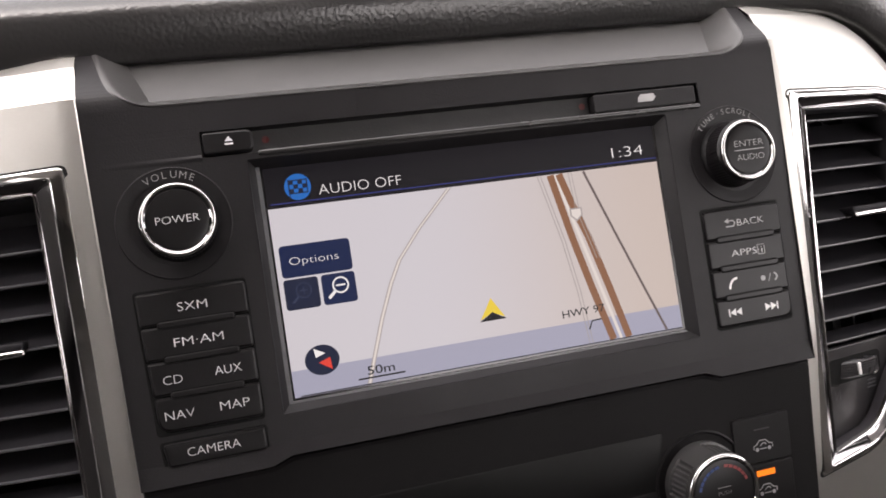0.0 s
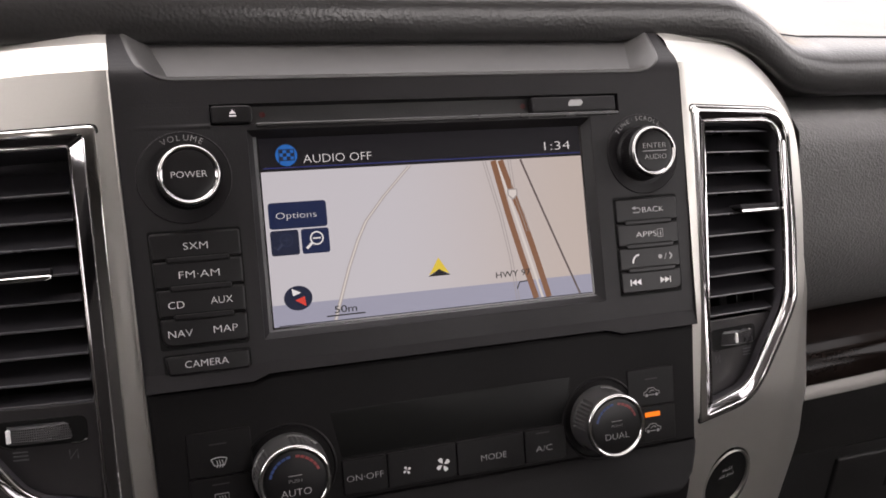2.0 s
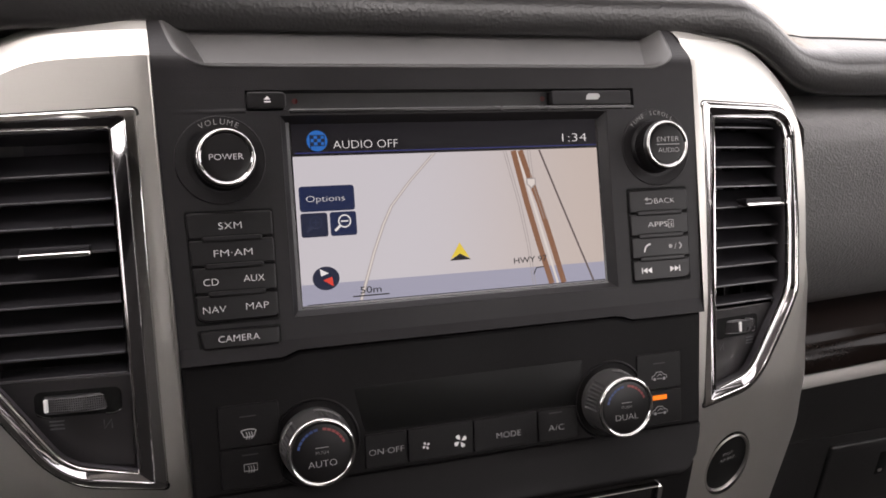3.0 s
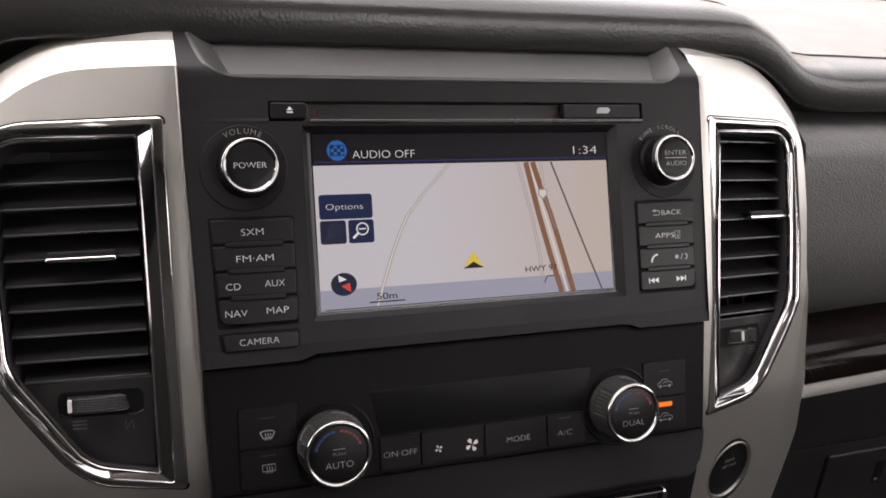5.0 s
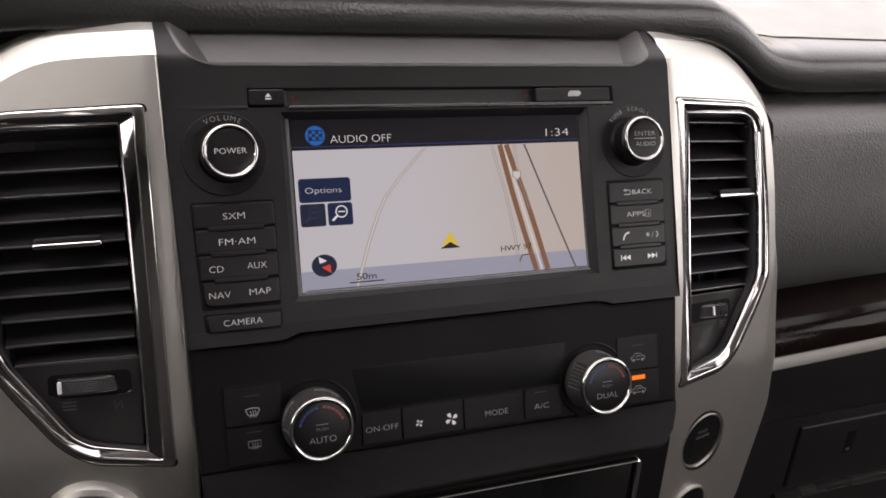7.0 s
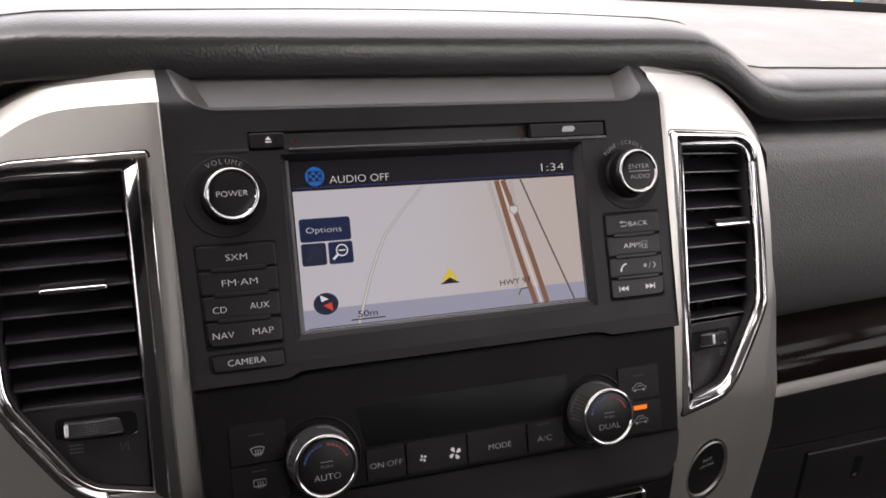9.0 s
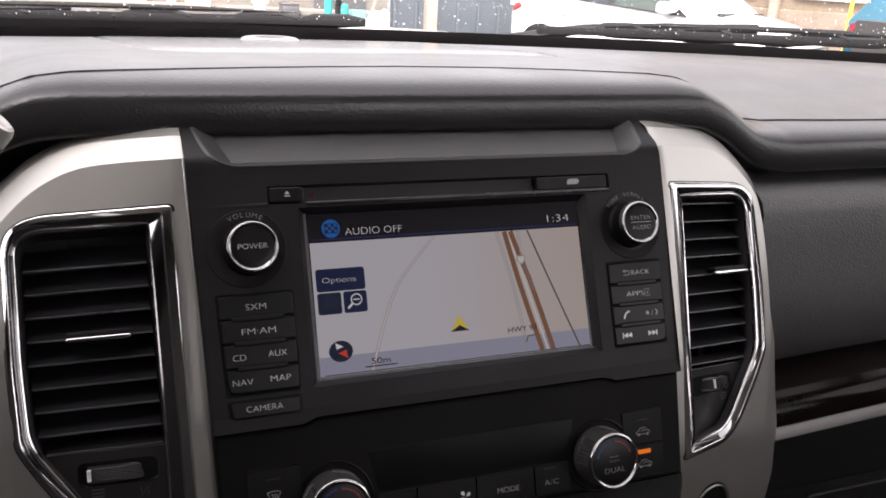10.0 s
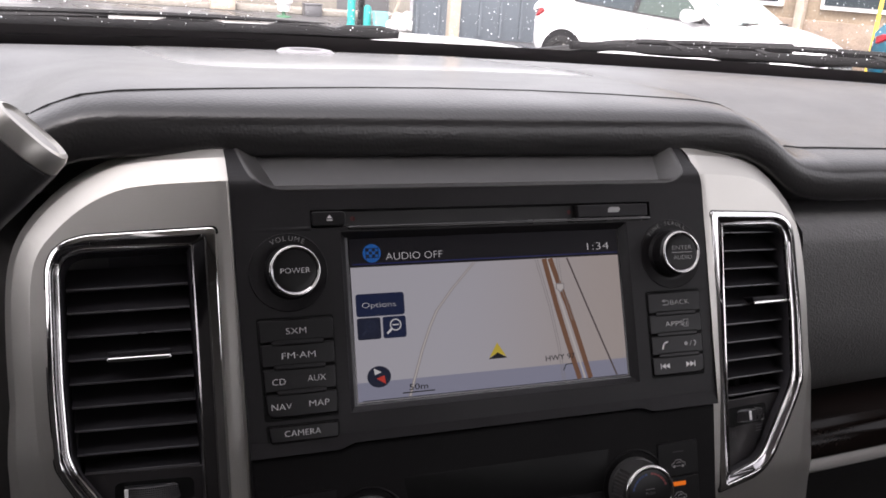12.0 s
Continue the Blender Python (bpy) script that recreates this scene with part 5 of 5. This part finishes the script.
def wiper(x0, x1, f0, f1, lift=1.0):
    t = thing("wiper", (x0, glass_foot(x0), 1.40), "black wiper arm and blade resting on the wet glass", "wiper", WORLD, 1.0, group="wipers")

    def tube(path, r, h, taper=0):
        bm = bmesh.new()
        rings = []
        for k, (x, y, z) in enumerate(path):
            f = min(1.0, 0.2 + 0.8 * min(k, len(path) - 1 - k) / taper) if taper else 1.0
            rings.append([(x, y + r * f * c, z + h * f * s) for c, s in ((1, 0), (0.6, 1), (-0.6, 1), (-1, 0), (-0.6, -1), (0.6, -1))])
        loops(bm, rings, cap_first=True, cap_last=True)
        return bm
    line = []
    for k in range(17):
        x, f = x0 + (x1 - x0) * k / 16, f0 + (f1 - f0) * k / 16
        p = screen_point(x, f)
        line.append((x, p[1] + 0.004, p[2] + 0.004))
    part("blade", tube(line, 0.003, 0.0045), RUBBER, t)
    for k in (2, 5, 9, 12, 14):
        a, b = Vector(line[k]), Vector(line[min(16, k + 2)])
        part("yoke", tube([a, a * 0.75 + b * 0.25 + Vector((0, 0.005, 0.007 * lift)), a * 0.25 + b * 0.75 + Vector((0, 0.005, 0.008 * lift)), b + Vector((0, 0, 0.002))], 0.004, 0.0035 * lift), RUBBER, t)
    sag = [Vector((x, y + 0.006, q - (0.0035 if lift > 0.9 else 0.0045) - 0.0015 * math.sin(2.3 * k))) for k, (x, y, q) in enumerate(line)]
    part("blade_carrier", tube(sag[1:14] if lift > 0.9 else sag, 0.004, 0.0048 if lift > 0.9 else 0.008, 4), RUBBER, t)
    part("spine", tube([(x, y + 0.003, q + 0.0065 + 0.0035 * math.sin(math.pi * k / 16)) for k, (x, y, q) in enumerate(line)][2:15], 0.004, 0.0035 * lift, 3), RUBBER, t)
    part("arm", tube([(x0 - 0.05, glass_foot(x0) + 0.03, 1.398), (line[2][0], line[2][1] + 0.014, line[2][2] + 0.002), (line[8][0], line[8][1] + 0.008, line[8][2] + 0.010 * lift)], 0.008, 0.0055 * lift), RUBBER, t)
    return t


wiper(0.30, 0.80, 0.043, 0.054)
wiper(-0.50, 0.10, 0.0415, 0.0440, 0.7)

# ---- outside: yard, buildings, parked cars ----
t = thing("ground", (0, 0, 0), "wet grey asphalt yard", "ground", WORLD, 1.0, kind="structure")
part("sheet", box((-400, -400, -0.2), (400, 400, 0)), ASPHALT, t, smooth=0)


def wall_between(name, x0, y0, x1, y1, z0, z1, mat, label, category, deep=0.4):
    """A building's front from (x0, y0) to (x1, y1)."""
    p, q = Vector((x0, y0, 0)), Vector((x1, y1, 0))
    mid = (p + q) / 2
    e = (q - p)
    ang = math.degrees(math.atan2(e.y, e.x))
    t = thing(name, (0, 0, 0), label, category, pose(mid.x, mid.y, 0, 0, 0, ang), 1.0)
    part("wall", box((-e.length / 2, 0, z0), (e.length / 2, deep, z1), 0.02), mat, t)
    return t, e.length


t, w = wall_between("concrete_building", -14.53, 30.45, 7.73, 25.46, 0, 2.8, CONCRETE, "pale concrete building across the yard", "building")
for i in range(7):
    part("door_panel", box((-w / 2 + 1 + i * w / 7, -0.08, 0), (-w / 2 + 2.6 + i * w / 7, 0.02, 2.6), 0.02), (GREY_TRIM, TIMBER, CONCRETE)[i % 3], t)
part("kerb", box((-w / 2, -1.2, 0), (w / 2, -0.01, 0.16), 0.02), CONCRETE, t)
t, w = wall_between("blue_building", 5.82, 18.72, 11.82, 18.09, 0, 2.6, BLUE_WALL, "dark slate blue clad building", "building")
for i in range(12):
    part("cladding_rib", box((-w / 2 + i * w / 12, -0.05, 0.1), (-w / 2 + 0.06 + i * w / 12, 0.02, 2.55)), BLUE_WALL, t, smooth=0)
t, w = wall_between("tan_building", 13.26, 19.54, 17.49, 9.03, 0, 6, TAN_WALL, "tan stuccoed building with a stone plinth", "building")
part("plinth", box((-w / 2, -0.15, 0), (w / 2, 0.05, 1.0), 0.03), STONE, t)
for i in range(4):
    x = -w / 2 + 1.2 + i * w / 4
    f = part("window", box((x, -0.12, 1.25), (x + 1.9, 0.05, 2.9), 0.03), WHITE, t)
    part("pane", box((x + 0.1, -0.14, 1.35), (x + 1.8, -0.10, 2.8)), CAR_GLASS, f, smooth=0)
    part("post", box((x - 0.5, -0.3, 0), (x - 0.3, -0.1, 5.5), 0.02), TIMBER, t)


def post(name, x, y, r, h, mat, label, category, square=False):
    p = Vector((x, y, 0))
    t = thing(name, tuple(p), label, category, WORLD, 1.0)
    if square:
        part("shaft", box((p.x - r, p.y - r, 0), (p.x + r, p.y + r, h), r * 0.2), mat, t)
        part("collar", box((p.x - r * 1.3, p.y - r * 1.3, 0), (p.x + r * 1.3, p.y + r * 1.3, 0.12), r * 0.2), mat, t)
    else:
        bm = bmesh.new()
        loops(bm, [[(p.x + k * r * math.cos(a), p.y + k * r * math.sin(a), z) for a in (2 * math.pi * i / 20 for i in range(20))]
                   for k, z in ((1.15, 0), (1.15, 0.05), (1, 0.06), (1, h - r), (0.8, h - r * 0.3), (0.3, h))], cap_last=True)
        part("shaft", bm, mat, t)
    return t


post("bollard", 4.83, 21.0, 0.10, 1.2, TEAL, "teal painted steel bollard", "bollard")
post("bollard", 5.25, 21.0, 0.10, 0.55, TEAL, "short teal painted steel bollard", "bollard")
post("timber_post", 4.6, 12.8, 0.09, 3.2, TIMBER, "weathered square timber post", "post", True)
post("yellow_pole", 10.61, 10.08, 0.03, 3, YELLOW, "thin yellow painted pole", "pole")
post("dark_pole", 5.33, 22.0, 0.08, 2.4, PILLAR, "dark brown square pole behind the bollards", "pole", True)

t = thing("bag_heap", (5.98, 20.0, 0), "heap of crumpled white bags on the wet yard", "bags", WORLD, 1.0)
rnd = random.Random(11)
for x, z, r in ((5.62, 0.13, 0.15), (5.80, 0.30, 0.15), (5.88, 0.12, 0.17), (6.02, 0.36, 0.13), (6.12, 0.13, 0.18), (6.30, 0.16, 0.16), (6.38, 0.09, 0.12)):
    bm = bmesh.new()
    bmesh.ops.create_icosphere(bm, subdivisions=3, radius=r, matrix=Matrix.Translation((x, 20.0 + rnd.uniform(-0.1, 0.1), z)))
    for v in bm.verts:
        v.co += Vector([rnd.uniform(-1, 1) * r * 0.10 for _ in range(3)])
        v.co.z = max(0.0, v.co.z)
    part("bag", bm, WHITE, t, smooth=50)
t = thing("tub", (5.46, 20.5, 0), "pale teal plastic tub beside the white bags", "tub", WORLD, 1.0)
bm = bmesh.new()
loops(bm, [[(5.46 + x * k, 20.5 + y * k, z) for x, y in rounded([(-0.18, -0.15), (0.18, -0.15), (0.18, 0.15), (-0.18, 0.15)], 0.04)] for k, z in ((0.85, 0), (1, 0.38), (1.07, 0.385), (1.07, 0.43), (0.95, 0.43), (0.9, 0.36))], cap_first=True, cap_last=True)
part("tub_wall", bm, PALE_TEAL, t, smooth=40)
t = thing("leaning_stake", (5.85, 20.6, 0), "thin timber stake leaning by the blue wall", "stake", WORLD, 1.0)
bm = box((-0.025, -0.025, 0), (0.025, 0.025, 1.5), 0.005, 1)
part("stake", tilted(bm, Matrix.Translation((5.70, 20.6, 0)) @ Matrix.Rotation(radians(20), 4, "Y")), TIMBER, t)
t = thing("planter", (3.51, 23.4, 0), "round white planter pot on a dark green stand", "planter", WORLD, 1.0)
ring = lambda r, z: [(3.51 + r * math.cos(a), 23.4 + r * math.sin(a), z) for a in (2 * math.pi * i / 28 for i in range(28))]  # noqa: E731
bm = bmesh.new()
loops(bm, [ring(r, z) for r, z in ((0.15, 0.16), (0.19, 0.36), (0.235, 0.38), (0.245, 0.54), (0.22, 0.56), (0.2, 0.50))], cap_first=True, cap_last=True)
part("pot", bm, WHITE, t, smooth=40)
bm = bmesh.new()
loops(bm, [ring(r, z) for r, z in ((0.2, 0), (0.2, 0.03), (0.05, 0.06), (0.05, 0.13), (0.14, 0.16))], cap_first=True, cap_last=True)
part("stand", bm, GREEN, t, smooth=30)


def goods(name, x, y, size, mat, label, category):
    """A box-like object standing in the yard."""
    p = Vector((x, y, 0))
    w, d, h = size
    t = thing(name, tuple(p), label, category, WORLD, 1.0)
    part("body", box((p.x - w / 2, p.y - d / 2, 0), (p.x + w / 2, p.y + d / 2, h * 0.86), min(w, d, h) * 0.08), mat, t)
    part("top", box((p.x - w * 0.54, p.y - d * 0.54, h * 0.86), (p.x + w * 0.54, p.y + d * 0.54, h), min(w, d, h) * 0.06), mat, t)
    return t


goods("cabinet", -2.32, 27.06, (0.9, 0.5, 1.1), PILLAR, "dark metal cabinet against the pale wall", "cabinet")
goods("pallet_stack", -3.87, 25.37, (2.0, 1.0, 0.45), WHITE, "low pale stack of boards on the yard", "pallet")
goods("crate", 2.06, 25.54, (0.7, 0.6, 0.5), TIMBER, "weathered wooden crate beside the wall", "crate")
goods("crate", 4.53, 24.7, (0.5, 0.5, 0.35), GREY_TRIM, "grey plastic crate on the wet yard", "crate")
for x in (-1.11, 0.55, 1.4):
    post("white_post", x, 26.8, 0.12, 2.4, WHITE, "white painted square post before the wall", "post", True)


def parked_car(place, heading, paint, label, length=4.5, name="car"):
    """A crossover: x forward in its own axes, wheels on the ground."""
    t = thing(name, (0, 0, 0), label, "car", pose(place.x, place.y, 0, 0, 0, heading), 1.0)
    k = length / 4.6
    wide = lambda x: float(np.interp(x, [-2.3, -2.22, -2.0, -1.5, -0.6, 0.8, 1.4, 1.85, 2.1, 2.25, 2.3], [0.60, 0.76, 0.865, 0.915, 0.92, 0.915, 0.90, 0.83, 0.72, 0.56, 0.46]))  # noqa: E731
    belt = lambda x: float(np.interp(x, [-2.3, -2.1, -1.6, -0.4, 0.9, 1.2, 1.75, 2.1, 2.25, 2.3], [1.0, 1.08, 1.15, 1.10, 1.02, 1.0, 0.93, 0.83, 0.72, 0.62]))  # noqa: E731
    crown = lambda x: float(np.interp(x, [-2.3, -2.1, 0.9, 1.15, 1.6, 1.95, 2.15, 2.25, 2.3], [1.02, 1.10, 1.10, 1.11, 1.06, 0.97, 0.85, 0.75, 0.64]))  # noqa: E731
    low = lambda x: float(np.interp(x, [-2.3, -2.1, -1.9, 1.9, 2.15, 2.3], [0.48, 0.34, 0.28, 0.26, 0.30, 0.42]))  # noqa: E731
    bm = bmesh.new()
    rings = []
    for x in [-2.3, -2.27, -2.2, -2.1, -1.95, -1.8, -1.5, -1.2, -0.8, -0.3, 0.3, 0.7, 0.95, 1.15, 1.35, 1.55, 1.75, 1.92, 2.06, 2.17, 2.25, 2.29, 2.3]:
        w, b, c, lo = wide(x), belt(x), crown(x), low(x)
        half = [(w * 0.86, lo), (w * 0.97, lo + 0.08), (w, lo + 0.24), (w * 0.99, (lo + b) / 2), (w * 1.005, b - 0.17), (w * 0.985, b - 0.07), (w * 0.945, b - 0.015), (w * 0.88, b + (c - b) * 0.25),
                (w * 0.62, c - 0.02), (w * 0.3, c + 0.005)]
        rings.append([(x * k, -y, z) for y, z in half] + [(x * k, 0, c + 0.01)] + [(x * k, y, z) for y, z in reversed(half)])
    loops(bm, rings, cap_first=True, cap_last=True)
    part("body", bm, paint, t, smooth=38)
    side = lambda x, z: 0.885 - 0.22 * max(0.0, (z - 1.05) / 0.62) ** 1.2 - 0.05 * max(0.0, -1.3 - x)  # noqa: E731
    roof = lambda x: float(np.interp(x, [-2.2, -2.0, -1.7, -1.2, -0.6, 0.0, 0.35, 0.75, 1.18], [1.10, 1.38, 1.58, 1.67, 1.70, 1.68, 1.60, 1.36, 1.06]))  # noqa: E731
    bm = bmesh.new()
    rings = []
    for x in (-2.2, -2.1, -2.0, -1.85, -1.7, -1.45, -1.2, -0.9, -0.6, -0.3, 0.0, 0.2, 0.35, 0.55, 0.75, 0.97, 1.18):
        z, b = roof(x), belt(x) - 0.03
        half = [(side(x, b) - 0.02, b), (side(x, b + (z - b) * 0.4) - 0.02, b + (z - b) * 0.4), (side(x, b + (z - b) * 0.75) - 0.02, b + (z - b) * 0.75), (side(x, z) - 0.05, b + (z - b) * 0.93),
                (side(x, z) - 0.13, z - 0.01), (0.3, z + 0.01)]
        rings.append([(x * k, -y, q) for y, q in half] + [(x * k, 0, z + 0.015)] + [(x * k, y, q) for y, q in reversed(half)])
    loops(bm, rings, closed=False)
    part("roof", bm, paint, t, smooth=38)

    def panel(name, mat, quad, sgn, out=0.0, deep=0.03, label=""):
        pts = [(x * k, sgn * (side(x, z) + out), z) for x, z in quad]
        bm = bmesh.new()
        loops(bm, [[(x, y - sgn * deep, z) for x, y, z in pts], pts], cap_last=True)
        return part(name, bm, mat, t, label, smooth=0)

    for sgn in (-1, 1):
        rear = bend((-0.40, 1.135), (-1.15, 1.16), (-1.42, 1.21), 8) + bend((-1.42, 1.21), (-1.62, 1.28), (-1.72, 1.42), 6)[1:] + [(-1.5, 1.50), (-1.0, 1.575), (-0.36, 1.60)]
        panel("side_window", CAR_GLASS, rear, sgn, 0.0, label="dark tinted rear side glass")
        front = bend((0.66, 1.07), (0.2, 1.10), (-0.32, 1.13), 6) + [(-0.28, 1.60), (0.02, 1.58), (0.22, 1.50), (0.52, 1.26)]
        panel("side_window", FRONT_GLASS, front, sgn, 0.0, label="pale front side glass")
        panel("window_pillar", PILLAR, [(-0.40, 1.13), (-0.31, 1.125), (-0.27, 1.60), (-0.37, 1.60)], sgn, 0.004)
        panel("mirror_sail", PILLAR, [(0.66, 1.065), (0.84, 1.045), (0.56, 1.24)], sgn, 0.004)
        panel("window_trim", PILLAR, bend((0.84, 1.04), (-0.4, 1.115), (-1.44, 1.20), 10) + list(reversed(bend((0.84, 1.052), (-0.4, 1.128), (-1.44, 1.213), 10))), sgn, 0.008, 0.02, "black lower window trim")
        for x in (-1.32, -0.36, 0.86):
            pts = [(x + 0.04 * math.sin(3 * q), belt(x) - 0.06 - 0.62 * q) for q in (i / 6 for i in range(7))]
            bm = bmesh.new()
            loops(bm, [[(a * k + o, sgn * (wide(a) * 1.004 + 0.002), z) for o in (-0.004, 0.004)] for a, z in pts], closed=False)
            part("door_gap", bm, PILLAR, t, smooth=0)
        for x in (-1.08, -0.14):
            part("door_handle", box((x * k - 0.10, min(sgn * 0.90, sgn * 0.955), 0.925), (x * k + 0.10, max(sgn * 0.90, sgn * 0.955), 0.955), 0.014, 3), paint, t)
        bm = bmesh.new()
        loops(bm, [[(x * k, sgn * (0.93 + y), 1.145 + z) for y, z in ((0.0, -0.07 * f), (0.09, -0.085 * f), (0.19, -0.06 * f), (0.2, 0.04 * f), (0.15, 0.085 * f), (0.03, 0.075 * f), (0.0, 0.03 * f))]
                   for x, f in ((0.50, 0.8), (0.53, 1.0), (0.62, 1.0), (0.70, 0.72), (0.73, 0.3))], cap_first=True, cap_last=True)
        part("mirror", bm, paint, t, "door mirror in body colour", smooth=50)
        part("mirror_foot", box((0.56 * k, min(sgn * 0.84, sgn * 0.96), 1.055), (0.68 * k, max(sgn * 0.84, sgn * 0.96), 1.09), 0.012, 2), PILLAR, t)
        bm = bmesh.new()
        loops(bm, [[(x * k, sgn * y, z) for x, y, z in ring] for ring in (((-2.20, 0.62, 0.96), (-2.10, 0.80, 0.92), (-1.93, 0.88, 1.02), (-2.0, 0.86, 1.07), (-2.17, 0.70, 1.07)),
                                                                           ((-2.26, 0.62, 0.965), (-2.15, 0.825, 0.93), (-1.94, 0.905, 1.03), (-2.02, 0.885, 1.06), (-2.21, 0.72, 1.06)))], cap_last=True)
        part("tail_lamp", bm, TAIL_RED, t, "red wedge-shaped tail lamp", smooth=25)
        bm = bmesh.new()
        loops(bm, [[(x * k, sgn * y, z) for x, y, z in ring] for ring in (((2.16, 0.46, 0.70), (1.98, 0.74, 0.73), (1.78, 0.82, 0.83), (1.84, 0.77, 0.86), (2.12, 0.52, 0.79)),
                                                                           ((2.25, 0.47, 0.70), (2.06, 0.765, 0.73), (1.80, 0.855, 0.835), (1.88, 0.80, 0.865), (2.19, 0.54, 0.79)))], cap_last=True)
        lamp = part("head_lamp", bm, LAMP_GLASS, t, "clear swept-back head lamp", smooth=25)
        part("lamp_bar", box((1.93 * k, min(sgn * 0.70, sgn * 0.81), 0.745), (2.07 * k, max(sgn * 0.70, sgn * 0.81), 0.775), 0.01, 1), PILLAR, lamp)
        for x in (-1.52, 1.42):
            bm = bmesh.new()
            loops(bm, [[(x * k + 0.40 * math.cos(a), sgn * y, 0.38 + 0.40 * math.sin(a)) for a in (2 * math.pi * i / 36 for i in range(36))] for y in (0.7, 0.928)], cap_last=True)
            part("wheel_arch", bm, RUBBER, t, smooth=40)
            bm = bmesh.new()
            loops(bm, [[(x * k + rr * math.cos(a), sgn * y, 0.345 + rr * math.sin(a)) for a in (2 * math.pi * i / 36 for i in range(36))] for rr, y in ((0.33, 0.72), (0.345, 0.91), (0.325, 0.945), (0.24, 0.945), (0.23, 0.932))], cap_last=True)
            wheel = part("wheel", bm, TYRE, t, smooth=40)
            for q in range(5):
                a = 2 * math.pi * q / 5 + 0.3
                bm = box((-0.03, 0.935, 0.03), (0.03, 0.95, 0.225), 0.008, 1)
                tilted(bm, Matrix.Translation((x * k, 0, 0.345)) @ Matrix.Rotation(a, 4, "Y") @ Matrix.Diagonal((1, sgn, 1, 1)))
                part("spoke", bm, STRIP, wheel)
    bm = bmesh.new()
    rows = []
    for f in (0.04, 0.3, 0.6, 0.94):
        x = 1.20 - 0.82 * f
        rows.append([((x + 0.06 - 0.07 * q * q) * k, q * (0.80 - 0.15 * f), roof(x) + 0.040 - 0.022 * q * q) for q in np.linspace(-1, 1, 9)])
    loops(bm, rows, closed=False)
    part("windscreen", bm, CAR_SCREEN, t, "windscreen painted with the sky's pale reflection", smooth=60)
    part("wiper_sill", box((1.13 * k, -0.66, 1.085), (1.26 * k, 0.66, 1.112), 0.01, 1), PILLAR, t)
    for q in range(5):
        part("grille_bar", box((2.22 * k, -0.42, 0.55 + 0.045 * q), (2.315 * k, 0.42, 0.567 + 0.045 * q), 0.006, 1), STRIP if q % 2 else PILLAR, t, smooth=0)
    return t


parked_car(Vector((7.46, 10.56, 0)), -63.2, BODY_WHITE, "white crossover parked on the wet yard", 4.65)
parked_car(Vector((11.45, 7.88, 0)), -66, CAR_BLUE, "blue car parked beyond the white one", 4.2)
